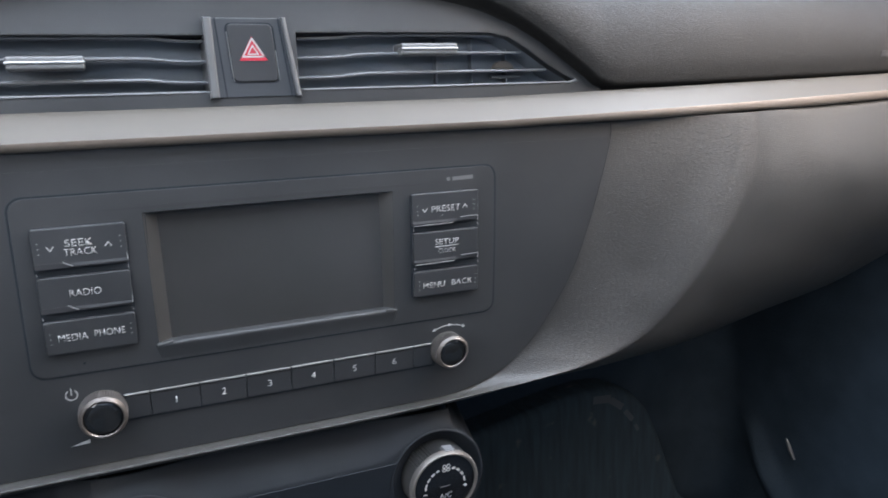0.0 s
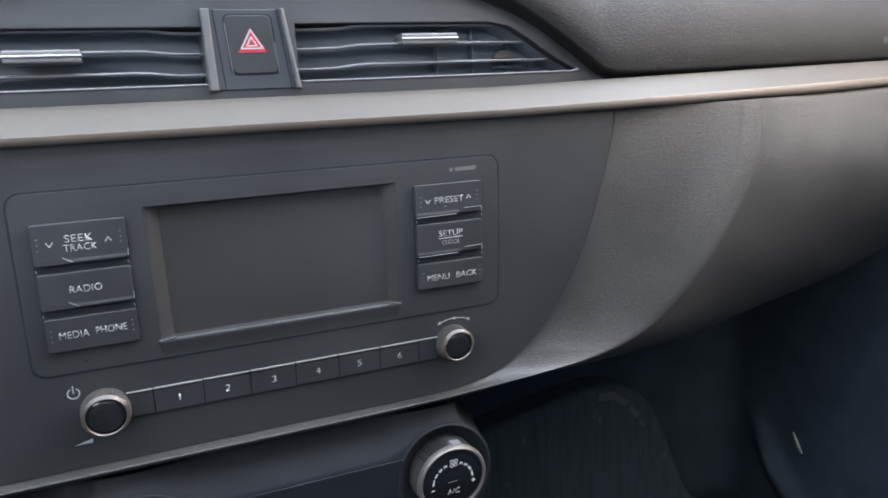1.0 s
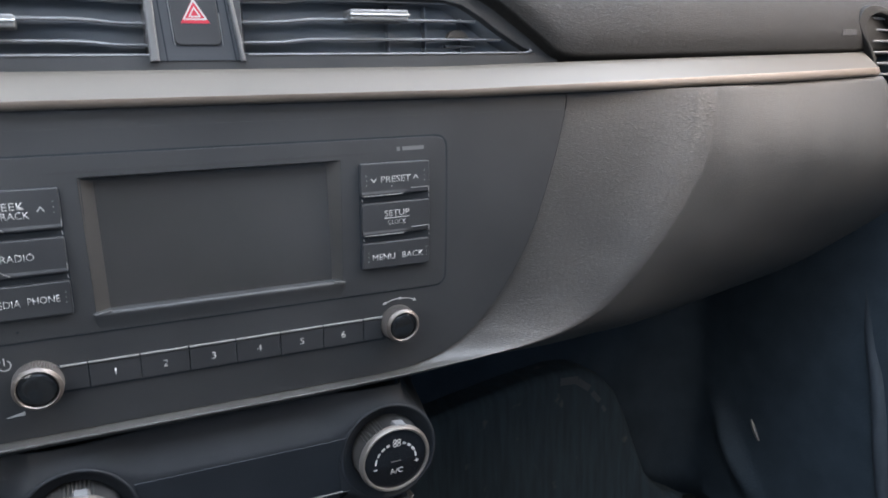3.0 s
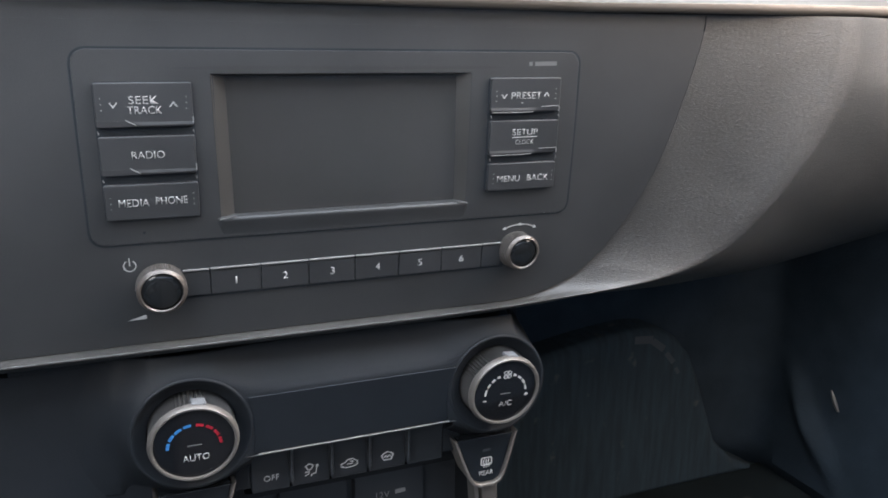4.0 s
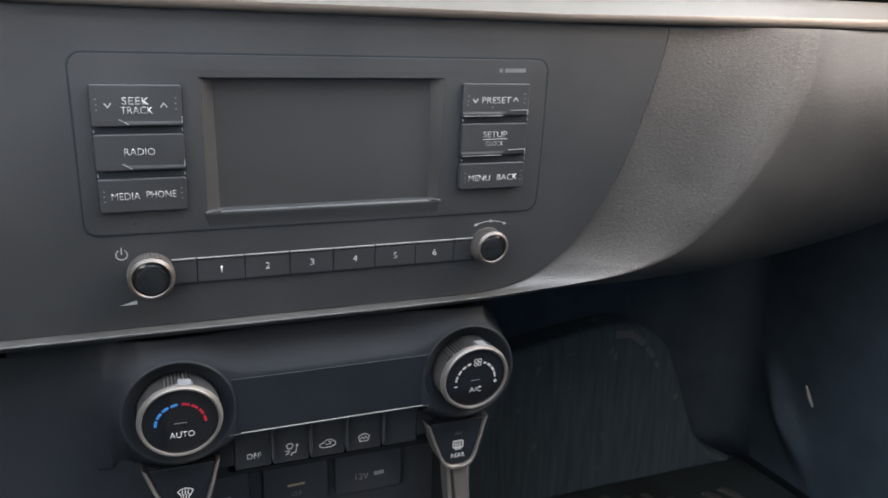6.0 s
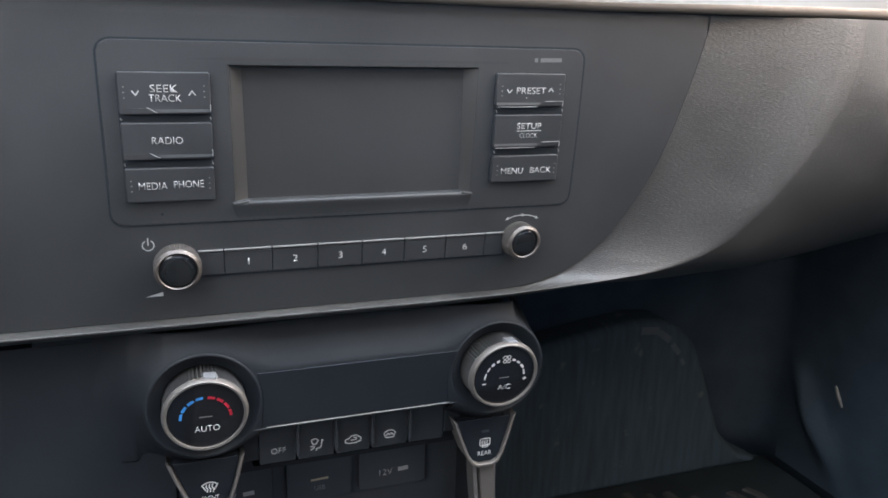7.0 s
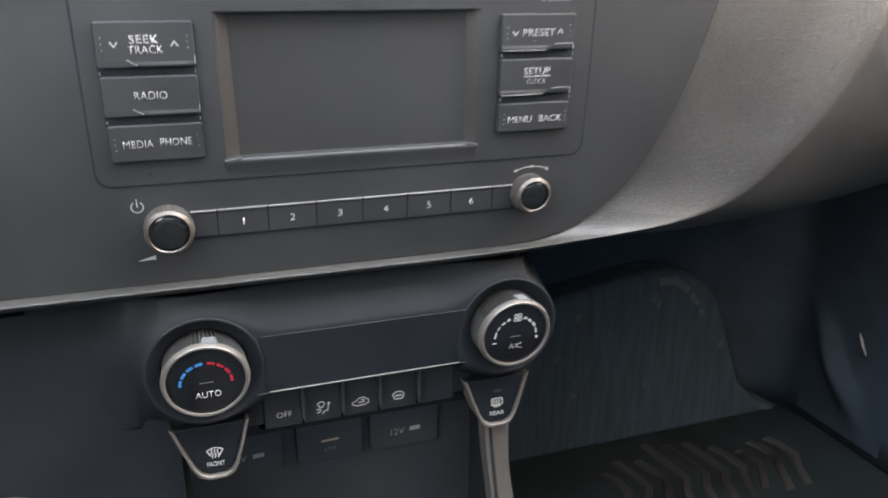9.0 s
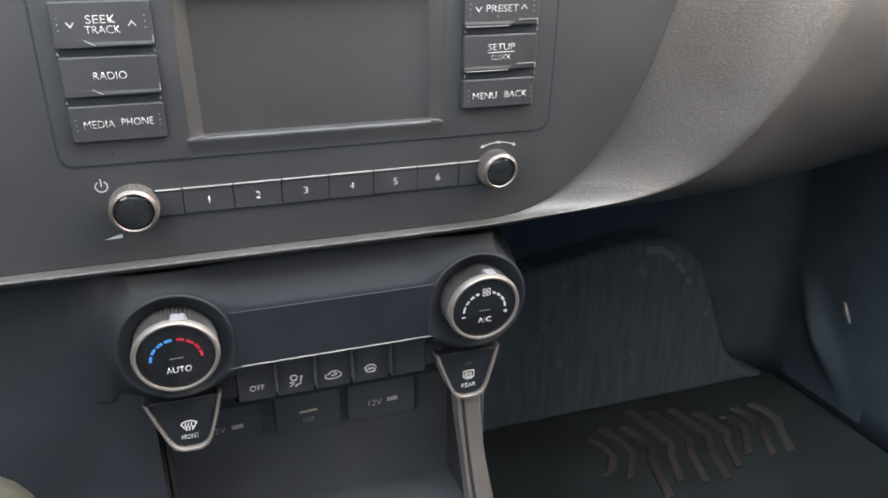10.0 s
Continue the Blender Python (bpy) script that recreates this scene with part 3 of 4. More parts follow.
# ---- radio ----
radio = thing("car_radio", (CX, 0.388, 0.72), "dark car radio with a blank display, push buttons and two knobs", "car radio")
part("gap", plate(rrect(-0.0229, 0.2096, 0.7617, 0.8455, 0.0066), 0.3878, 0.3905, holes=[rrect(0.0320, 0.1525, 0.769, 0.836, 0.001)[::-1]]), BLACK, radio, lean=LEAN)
opening = [(0.1502, 0.8348), (0.0310, 0.8345), (0.0322, 0.7716), (0.1498, 0.7716)]
glass = [(0.1440, 0.8340), (0.0372, 0.8336), (0.0384, 0.7722), (0.1452, 0.7722)]
bez = plate(rrect(-0.0219, 0.2084, 0.7627, 0.8445, 0.0058), 0.3874, 0.3890, 0.0004, holes=[opening[::-1]])
part("bezel", bez, PLASTIC, radio, "dark satin bezel", lean=LEAN, smooth=35)


for i in range(4):
    j = (i + 1) % 4
    wall = bmesh.new()
    quad = [(opening[i], 0.3874), (opening[j], 0.3874), (glass[j], 0.3918), (glass[i], 0.3918)]
    fr = [wall.verts.new((p[0], y, p[1])) for p, y in quad]
    wall.faces.new(fr)
    part("screen_surround", wall, SURROUND, radio, "grey bevelled screen surround", lean=LEAN)
lip = [(0.3874, 0.7640), (0.3870, 0.7670), (0.3864, 0.7695), (0.3861, 0.7708), (0.3864, 0.7717), (0.3874, 0.7722), (0.3916, 0.7726), (0.3916, 0.7640)]
part("screen_lip", sweep_x(lip, [0.0300, 0.0318, 0.0330, 0.0910, 0.1490, 0.1502, 0.1520], lambda x: (0.0016 * (max(0.0330 - x, x - 0.1490, 0) / 0.003) ** 2, 0)), PLASTIC, radio, "rounded lower lip of the screen", lean=LEAN, smooth=70)
# Pale strips painted as glints on the screen's lower corners.
for a, b in (((0.0316, 0.7712), (0.0382, 0.7724)), ((0.1450, 0.7724), (0.1506, 0.7714))):
    part("corner_glint", strokes([[a, b]], 0.0006, 0.3866, 0.0006), GREY, radio, "pale strip painted as a corner glint", lean=LEAN)
part("screen", box(0.0330, 0.1490, 0.3917, 0.3990, 0.7705, 0.836), SCREEN, radio, "blank dark display", lean=LEAN)
# Tapered dark strip painted as the soft shade above the screen.
groove = [(0.0120, 0.8370), (0.0220, 0.8376), (0.0360, 0.8379), (0.1480, 0.8381), (0.1600, 0.8379), (0.1700, 0.8374), (0.1600, 0.8368), (0.1480, 0.8366), (0.0360, 0.8364), (0.0220, 0.8366)]
part("top_groove_shade", plate(groove, 0.38735, 0.388), GAP, radio, lean=LEAN)


def key(x0, x1, z0, z1, lip=0):
    """A radio push button; lip 1 has a finger ledge that begins at a slant near its left end, -1 one that ends so before its right end."""
    w = x1 - x0
    foot = 0.0018 if lip else 0.0
    b = part("button", plate(rrect(x0, x1, z0 + foot, z1, 0.0012), 0.3850, 0.3880, 0.0006, seg=3), BUTTON, radio, lean=LEAN, smooth=35)
    if not lip:
        return b
    section = [(0.3852, 0.0042), (0.3850, 0.0037), (0.3846, 0.0028), (0.3845, 0.0022), (0.3847, 0.0018), (0.3852, 0.0016), (0.3868, 0.0016), (0.3868, 0.0042)]
    rows = [(0.31, 0.0, 0.1), (0.36, 0.35, 0.3), (0.41, 0.85, 0.8), (0.44, 1.0, 1.0), (0.97, 1.0, 1.0), (0.99, 0.9, 0.8)]
    if lip < 0:
        rows = [(0.01, 0.9, 0.8), (0.03, 1.0, 1.0), (0.58, 1.0, 1.0), (0.62, 0.85, 0.8), (0.67, 0.35, 0.3), (0.72, 0.0, 0.1)]
    bm = bmesh.new()
    loops = [[bm.verts.new((x0 + f * w, 0.3852 + (y - 0.3852) * (k if y < 0.3852 else 1), z0 + foot * (1 - m) * 0.6 + d)) for y, d in section] for f, k, m in rows]
    for p, q in zip(loops, loops[1:]):
        for i in range(len(section)):
            j = (i + 1) % len(section)
            bm.faces.new((p[i], p[j], q[j], q[i]))
    bm.faces.new(loops[0])
    bm.faces.new(loops[-1])
    part("lip", bm, BUTTON, b, "rounded finger ledge", lean=LEAN, smooth=60)
    if lip > 0:
        # Flat dark patch, not sunk: paints the shade of a recessed corner.
        part("recess_shade", plate([(x0 + 0.0004, z0 + 0.0018), (x0 + 0.40 * w, z0 + 0.0018), (x0 + 0.31 * w, z0 + 0.0042), (x0 + 0.0004, z0 + 0.0042)], 0.3849, 0.3856), GAP, b, "flat dark patch painted as shade in the corner", lean=LEAN)
        hi = [[(x0 + 0.30 * w, z0 + 0.0046), (x0 + 0.35 * w, z0 + 0.0034), (x0 + 0.40 * w, z0 + 0.0024)], [(x1 - 0.0003, z0 + 0.0058), (x1 - 0.0003, z0 + 0.0030)]]
    else:
        hi = [[(x0 + 0.72 * w, z0 + 0.0044), (x1 - 0.0012, z0 + 0.0046), (x1 - 0.0006, z0 + 0.0040), (x1 - 0.0008, z0 + 0.0020)], [(x0 + 0.001, z0 + 0.0016), (x0 + 0.60 * w, z0 + 0.0017)]]
    # Pale lines painted as glints along ledge and key edge.
    for line in hi:
        part("glint_edge", strokes([line], 0.00026, 0.3846, 0.0003), GLINT, b, "thin pale line painted as an edge glint", lean=LEAN)
    for cx, cz in ((x0 + 0.0004, z0 - 0.0006), (x1 - 0.0006, z0 - 0.0004)):
        part("well_corner", strokes([[(cx, cz + 0.0006), (cx + 0.0003, cz - 0.0004)]], 0.00035, 0.3850, 0.0003), LINE, b, "small bright corner", lean=LEAN)
    return b


def dots(b, x, z, n=3, gap=0.0024):
    part("dot_column", strokes([[(x - 0.0001, z + gap * (i - 1)), (x + 0.0001, z + gap * (i - 1))] for i in range(n)], 0.0004, 0.38495), DIM, b, lean=LEAN)


def chevron(b, x, z, up, w=0.0026):
    s = 1 if up else -1
    part("chevron", strokes([[(x - w / 2, z - s * 0.0009), (x, z + s * 0.0009), (x + w / 2, z - s * 0.0009)]], 0.00048, 0.38495), WHITE, b, lean=LEAN)


KY = 0.38495
for x0, x1, z0, z1 in ((-0.0152, 0.0235, 0.7734, 0.8317), (0.1594, 0.1984, 0.7764, 0.8328)):
    part("key_well", plate(rrect(x0, x1, z0, z1, 0.0018), 0.38725, 0.3880), BLACK, radio, lean=LEAN)
k = key(-0.0148, 0.0231, 0.8117, 0.8314, 1)
words("SEEK", -0.0018, 0.0094, 0.8244, 0.0032, KY, WHITE, k, lean=LEAN)
words("TRACK", -0.0026, 0.0108, 0.8203, 0.0031, KY, WHITE, k, lean=LEAN)
chevron(k, -0.0077, 0.8224, False)
chevron(k, 0.0154, 0.8225, True)
dots(k, -0.0124, 0.8227)
dots(k, 0.0205, 0.8232)
k = key(-0.0148, 0.0231, 0.7917, 0.8096, 1)
words("RADIO", -0.0025, 0.0104, 0.8018, 0.0031, KY, WHITE, k, lean=LEAN)
k = key(-0.0148, 0.0231, 0.7738, 0.7894)
words("MEDIA", -0.0094, 0.0026, 0.7814, 0.0032, KY, WHITE, k, lean=LEAN)
words("PHONE", 0.0054, 0.0182, 0.7818, 0.0032, KY, WHITE, k, lean=LEAN)
dots(k, -0.0124, 0.7815)
dots(k, 0.0208, 0.7820)
k = key(0.1598, 0.1978, 0.8143, 0.8325, -1)
words("PRESET", 0.1707, 0.1870, 0.8240, 0.0032, KY, WHITE, k, lean=LEAN)
chevron(k, 0.1668, 0.8237, False)
chevron(k, 0.1899, 0.8244, True)
dots(k, 0.1628, 0.8238)
dots(k, 0.1950, 0.8248)
part("pip", strokes([[(0.1764, 0.8204), (0.1768, 0.8204)]], 0.0004, KY), WHITE, k, lean=LEAN)
k = key(0.1602, 0.1980, 0.7934, 0.8119, -1)
words("SETUP", 0.1724, 0.1861, 0.8062, 0.0030, KY, WHITE, k, lean=LEAN)
words("CLOCK", 0.1742, 0.1842, 0.8013, 0.0024, KY, DIM, k, lean=LEAN)
part("underline", strokes([[(0.1724, 0.8036), (0.1860, 0.8038)]], 0.0004, KY), WHITE, k, lean=LEAN)
k = key(0.1604, 0.1980, 0.7768, 0.7908)
words("MENU", 0.1656, 0.1780, 0.7828, 0.0031, KY, WHITE, k, lean=LEAN)
words("BACK", 0.1822, 0.1942, 0.7829, 0.0031, KY, WHITE, k, lean=LEAN)
dots(k, 0.1634, 0.7832)
dots(k, 0.1962, 0.7836)
part("faint_mark", strokes([[(0.1808, 0.8390), (0.1822, 0.8390)], [(0.1840, 0.8390), (0.1955, 0.8392)]], 0.0020, 0.3874), FAINT, radio, "faint grey printed mark", lean=LEAN)
part("pinhole", lathe([(0, 0.3873), (0.0006, 0.3873), (0.0006, 0.388)], -0.0005, 0.7675, 12), BLACK, radio, lean=LEAN)

# preset row
ROW = (0.0137, 0.0257, 0.0485, 0.0709, 0.0935, 0.1159, 0.1386, 0.1609, 0.1722)
part("row_gap", box(0.0095, 0.1740, 0.3876, 0.3900, 0.7344, 0.7488), BLACK, radio, lean=LEAN)
for i, (a, b) in enumerate(zip(ROW, ROW[1:])):
    bt = part("preset_button", box(a + 0.0002, b - 0.0002, 0.3868, 0.3900, 0.7357, 0.7473, 0.0004), BUTTON, radio, lean=LEAN, smooth=35)
    part("silver_top", box(a + 0.0003, b - 0.0003, 0.3863, 0.3890, 0.7479, 0.7486, 0.0002), LINE, bt, "thin silver top edge", lean=LEAN)
    if 1 <= i <= 6:
        c = (0.0372, 0.0597, 0.0823, 0.1050, 0.1271, 0.1496)[i - 1]
        w = 0.0007 if i == 1 else 0.0022
        words(str(i), c - w / 2, c + w / 2, 0.7417, 0.0034, 0.38675, BRIGHT, bt, lean=LEAN, bold=-0.004 if i == 1 else -0.018)


def knob(cx, cz, r, cap, length, label):
    kn = thing("knob", (cx, 0.388, cz), label, "knob", "radio knobs")
    f = 0.388 - length
    part("grip", lathe([(r * 0.97, f + 0.0016), (r, f + 0.0022), (r, 0.3850), (r * 1.03, 0.3880)], cx, cz, 112, rib=-0.0006, rib_rows=(1, 2)), KNURL, kn, "fine ribbed grey grip", lean=LEAN, smooth=30)
    part("ring", lathe([(cap, f + 0.0004), (cap + 0.0005, f - 0.0002), (r * 0.90, f + 0.0002), (r * 0.985, f + 0.0014), (r * 0.97, f + 0.0026)], cx, cz, 72), KNOBRING, kn, "dull warm silver ring", lean=LEAN, smooth=40)
    part("cap", lathe([(0, f + 0.0001), (cap * 0.6, f + 0.0003), (cap * 0.95, f + 0.0007), (cap, f + 0.0013)], cx, cz, 64), CAP, kn, "glossy black cap", lean=LEAN, smooth=60)
    return kn


knob(0.0046, 0.7416, 0.0107, 0.0086, 0.0105, "silver ringed volume knob on the radio panel")
knob(0.1806, 0.7438, 0.0097, 0.0076, 0.0105, "silver ringed tuning knob on the radio panel")
part("power_mark", strokes([arc(-0.0077, 0.7525, 0.0025, 125, 415, 18), [(-0.0077, 0.7527), (-0.0077, 0.7560)]], 0.0005, 0.3878), WHITE, radio, lean=LEAN)
part("volume_wedge", plate([(-0.0107, 0.7261), (-0.0028, 0.7262), (-0.0028, 0.7283)], 0.38785, 0.3881), WHITE, radio, lean=LEAN)
part("tune_mark", strokes([smooth_pts([(0.1730, 0.7554), (0.1776, 0.7570), (0.1822, 0.7574), (0.1870, 0.7569), (0.1912, 0.7554)], 3), [(0.1819, 0.7574), (0.1825, 0.7574)]], 0.0005, 0.3878), WHITE, radio, lean=LEAN)
part("tune_dot", lathe([(0, 0.38775), (0.0008, 0.38775), (0.0008, 0.388)], 0.1822, 0.7574, 16), WHITE, radio, lean=LEAN)
part("tune_arrow", plate([(0.1722, 0.7551), (0.1737, 0.7567), (0.1742, 0.7549)], 0.38775, 0.388), WHITE, radio, lean=LEAN)
part("tune_arrow", plate([(0.1920, 0.7551), (0.1905, 0.7567), (0.1900, 0.7549)], 0.38775, 0.388), WHITE, radio, lean=LEAN)

# ---- climate controls ----
climate = thing("climate_control", (CX, 0.40, 0.60), "dark climate control panel with two dials and a button row", "control panel")
DIALS = ((0.0128, 0.6650), (0.1744, 0.6658))
RIDGE = 0.0285


def housing_depth(x, z):
    """How deep the moulded housing lies: a face between two round collars that falls away with a soft edge."""
    d1, d2 = (math.hypot(x - c[0], z - c[1]) - RIDGE for c in DIALS)
    bar = max(z - 0.6818, 0.6480 - z, DIALS[0][0] - x, x - DIALS[1][0])
    k = 0.0045
    d = -k * math.log(math.exp(-d1 / k) + math.exp(-d2 / k) + math.exp(-bar / k))
    w = 0.0007
    fall = w * math.log(1 + math.exp(min(d / w, 40)))
    up = min(max((z - 0.655) / 0.03, 0), 1) * min(max((x + 0.035) / 0.03, 0), 1)
    side = min(max((x - 0.185) / 0.012, 0), 1)
    left = min(max((-0.002 - x) / 0.02, 0), 1)
    deep = fall * (1.7 - 1.15 * up + 3.6 * side)
    return 0.3925 + (1 - left) * min(deep, 0.042) + left * 0.0158 * (1 - math.exp(-deep / 0.0158))


def housing():
    bm = bmesh.new()
    x0, x1, z0, z1, n, m = -0.0640, 0.2062, 0.624, 0.7040, 270, 80
    vs = [[bm.verts.new((x0 + (x1 - x0) * i / n, housing_depth(x0 + (x1 - x0) * i / n, z0 + (z1 - z0) * j / m), z0 + (z1 - z0) * j / m)) for j in range(m + 1)] for i in range(n + 1)]
    for i in range(n):
        for j in range(m):
            x, z = x0 + (x1 - x0) * (i + 0.5) / n, z0 + (z1 - z0) * (j + 0.5) / m
            if any(math.hypot(x - c[0], z - c[1]) < 0.0277 for c in DIALS) or (z < 0.6478 and 0.0400 < x < 0.1480):
                continue
            if z < 0.632:
                continue
            bm.faces.new((vs[i][j], vs[i][j + 1], vs[i + 1][j + 1], vs[i + 1][j]))
    bmesh.ops.delete(bm, geom=[v for v in bm.verts if not v.link_faces], context="VERTS")
    return bm


part("backing", plate([(-0.030, 0.600), (0.194, 0.600), (0.194, 0.700), (-0.030, 0.700)], 0.4328, 0.444, holes=[rrect(0.038, 0.149, 0.603, 0.645, 0.002)[::-1]]), KNEE, climate)
part("cheek", box(0.0300, 0.0398, 0.4060, 0.414, 0.6220, 0.6470, 0.0010), HOUSING, climate, "dark plastic cheek below the dial")
part("cheek", box(0.1472, 0.1580, 0.4060, 0.414, 0.6220, 0.6470, 0.0010), HOUSING, climate, "dark plastic cheek below the dial")
thicken(part("body", housing(), HOUSING, climate, "dark moulded plastic housing", smooth=80), 0.0015)
for cx, cz in DIALS:
    part("collar", lathe([(0.0212, 0.3972), (0.0225, 0.3964), (0.0246, 0.3950), (0.0262, 0.3935), (0.0272, 0.3924), (0.0280, 0.3920), (0.0287, 0.3924), (0.0294, 0.3942)], cx, cz, 96), HOUSING, climate, "dark funnel shaped collar", smooth=80)
part("display", plate([(0.0405, 0.6494), (0.1448, 0.6494), (0.1440, 0.660), (0.1452, 0.670), (0.1500, 0.6800), (0.0392, 0.6800), (0.0415, 0.670), (0.0418, 0.660)], 0.3919, 0.400, 0.0004), DISPLAY, climate, "blank dark climate display", smooth=35)
part("silver_line", box(0.0430, 0.1455, 0.3915, 0.3930, 0.6486, 0.6489, 0.0001), LINE, climate, "thin silver line")
part("shelf", plate([(0.036, 0.6486), (0.1500, 0.6486), (0.1500, 0.6472), (0.036, 0.6472)], 0.3924, 0.410, 0.0008), DARK, climate, smooth=35)


def dial(cx, cz, label):
    d = thing("dial", (cx, 0.40, cz), label, "dial", "climate dials")
    lean = (-0.14, cz)
    part("grip", lathe([(0.0196, 0.3842), (0.0202, 0.3852), (0.0207, 0.3990), (0.0207, 0.412)], cx, cz, 132, rib=-0.0022, rib_rows=(1, 2, 3)), GRIP, d, "ribbed dark grip", lean=lean, smooth=30)
    part("ring", lathe([(0.0184, 0.3824), (0.0187, 0.3814), (0.0196, 0.3812), (0.0205, 0.3824), (0.0210, 0.3846), (0.0204, 0.386)], cx, cz, 96), RIM, d, "satin silver ring", lean=lean, smooth=45)
    part("face", lathe([(0, 0.3822), (0.012, 0.3823), (0.0184, 0.3828), (0.0184, 0.386)], cx, cz, 72), GLOSS, d, "glossy black face", lean=lean, smooth=30)
    part("pointer", plate([(cx - 0.0010, cz + 0.0190), (cx + 0.0072, cz + 0.0182), (cx + 0.0060, cz + 0.0208), (cx + 0.0002, cz + 0.0213)], 0.3832, 0.3900, 0.0006), SLATLIP, d, "silver pointer", lean=lean, smooth=40)
    return d, lean


FY = 0.38215
d, ln = dial(*DIALS[0], "temperature dial with silver ring and blue and red marks")
cx, cz = DIALS[0]
for i in range(4):
    part("blue_mark", strokes([arc(cx, cz - 0.0016, 0.0121, 176 - i * 22, 161 - i * 22, 4)], 0.0014, FY), BLUE, d, "blue printed mark", lean=ln)
    part("red_mark", strokes([arc(cx, cz - 0.0016, 0.0121, 83 - i * 22, 68 - i * 22, 4)], 0.0014, FY), RED, d, "red printed mark", lean=ln)
words("AUTO", cx - 0.0056, cx + 0.0064, cz - 0.0074, 0.0034, FY, BRIGHT, d, lean=ln, bold=-0.014)
part("lamp_window", strokes([[(cx - 0.003, cz - 0.0005), (cx + 0.003, cz - 0.0005)]], 0.0005, FY), FAINT, d, lean=ln)
d, ln = dial(*DIALS[1], "fan speed dial with silver ring and white marks")
cx, cz = DIALS[1]
for a0, a1 in ((177, 161), (153, 142), (134, 125), (117, 110), (70, 63), (55, 46), (38, 27), (20, 6)):
    part("white_mark", strokes([arc(cx, cz - 0.0016, 0.0121, a0, a1, 4)], 0.0013 if abs(a0 - 90) < 60 else 0.0009, FY), BRIGHT, d, lean=ln)
words("A/C", cx - 0.0034, cx + 0.0042, cz - 0.0074, 0.0032, FY, BRIGHT, d, lean=ln, bold=-0.014)
part("fan_mark", strokes([arc(cx + 0.0004 + 0.0012 * sx, cz + 0.0104 + 0.0012 * sz, 0.0010, 0, 360, 10) for sx in (-1, 1) for sz in (-1, 1)], 0.0004, FY), BRIGHT, d, lean=ln)
part("minus_mark", strokes([[(cx - 0.0131, cz - 0.0042), (cx - 0.0112, cz - 0.0042)]], 0.0005, FY), BRIGHT, d, lean=ln)
part("plus_mark", strokes([[(cx + 0.0116, cz - 0.0034), (cx + 0.0136, cz - 0.0034)], [(cx + 0.0126, cz - 0.0044), (cx + 0.0126, cz - 0.0024)]], 0.0005, FY), BRIGHT, d, lean=ln)
part("lamp_window", strokes([[(cx - 0.0028, cz - 0.0012), (cx + 0.0028, cz - 0.0012)]], 0.0005, FY), FAINT, d, lean=ln)

BX = (0.0395, 0.0605, 0.0820, 0.1030, 0.1252, 0.1475)
for i, (a, b) in enumerate(zip(BX, BX[1:])):
    bt = part("climate_button", plate(rrect(a + 0.0004, b - 0.0004, 0.6185, 0.6462, 0.0012), 0.4060, 0.4130, 0.0008, seg=3), CLIMATEKEY, climate, lean=(-0.06, 0.626), smooth=35)
    if i:
        part("rib", box(a - 0.0009, a + 0.0009, 0.4015, 0.408, 0.6235, 0.6462, 0.0008), PLASTIC_SOFT, climate, lean=(-0.06, 0.626), smooth=35)
    c, z, y, L = (a + b) / 2, 0.6262, 0.40595, (-0.06, 0.626)
    if i == 0:
        words("OFF", c - 0.0036, c + 0.0044, z, 0.0034, y, BRIGHT, bt, lean=L)
    elif i == 1:
        ls = [arc(c - 0.0008, z + 0.0020, 0.0022, 25, 155, 6), [(c - 0.0026, z + 0.0030), (c - 0.0017, z + 0.0008), (c + 0.0001, z + 0.0008), (c + 0.0012, z + 0.0030)], [(c - 0.0032, z - 0.0004), (c - 0.0008, z - 0.0006)], [(c - 0.0030, z - 0.0026), (c - 0.0010, z - 0.0016)], [(c + 0.0032, z + 0.0016), (c + 0.0026, z - 0.0018), (c + 0.0004, z - 0.0022), (c + 0.0000, z - 0.0034)], arc(c + 0.0034, z + 0.0026, 0.0005, 0, 360, 6)]
        part("airflow_mark", strokes(ls, 0.00055, y), BRIGHT, bt, lean=L)
    elif i == 2:
        ls = [[(c - 0.0046, z - 0.0012), (c - 0.0046, z + 0.0004), (c - 0.0026, z + 0.0010), (c - 0.0010, z + 0.0026), (c + 0.0018, z + 0.0028), (c + 0.0036, z + 0.0014), (c + 0.0044, z + 0.0010), (c + 0.0044, z - 0.0010), (c + 0.0020, z - 0.0020), (c - 0.0022, z - 0.0022), (c - 0.0046, z - 0.0012)], [(c - 0.0012, z - 0.0002), (c + 0.0016, z + 0.0000), (c + 0.0018, z + 0.0012), (c + 0.0004, z + 0.0014)]]
        part("car_mark", strokes(ls, 0.00055, y), BRIGHT, bt, lean=L)
    elif i == 3:
        ls = [[(c - 0.0022, z - 0.0020), (c + 0.0022, z - 0.0020), (c + 0.0034, z + 0.0010)] + arc(c, z - 0.0010, 0.0038, 32, 148, 6) + [(c - 0.0034, z + 0.0010), (c - 0.0022, z - 0.0020)], [(c - 0.0020, z - 0.0004), (c - 0.0010, z + 0.0008), (c, z - 0.0004), (c + 0.0010, z + 0.0008), (c + 0.0020, z - 0.0004)]]
        part("windscreen_mark", strokes(ls, 0.00055, y), BRIGHT, bt, lean=L)


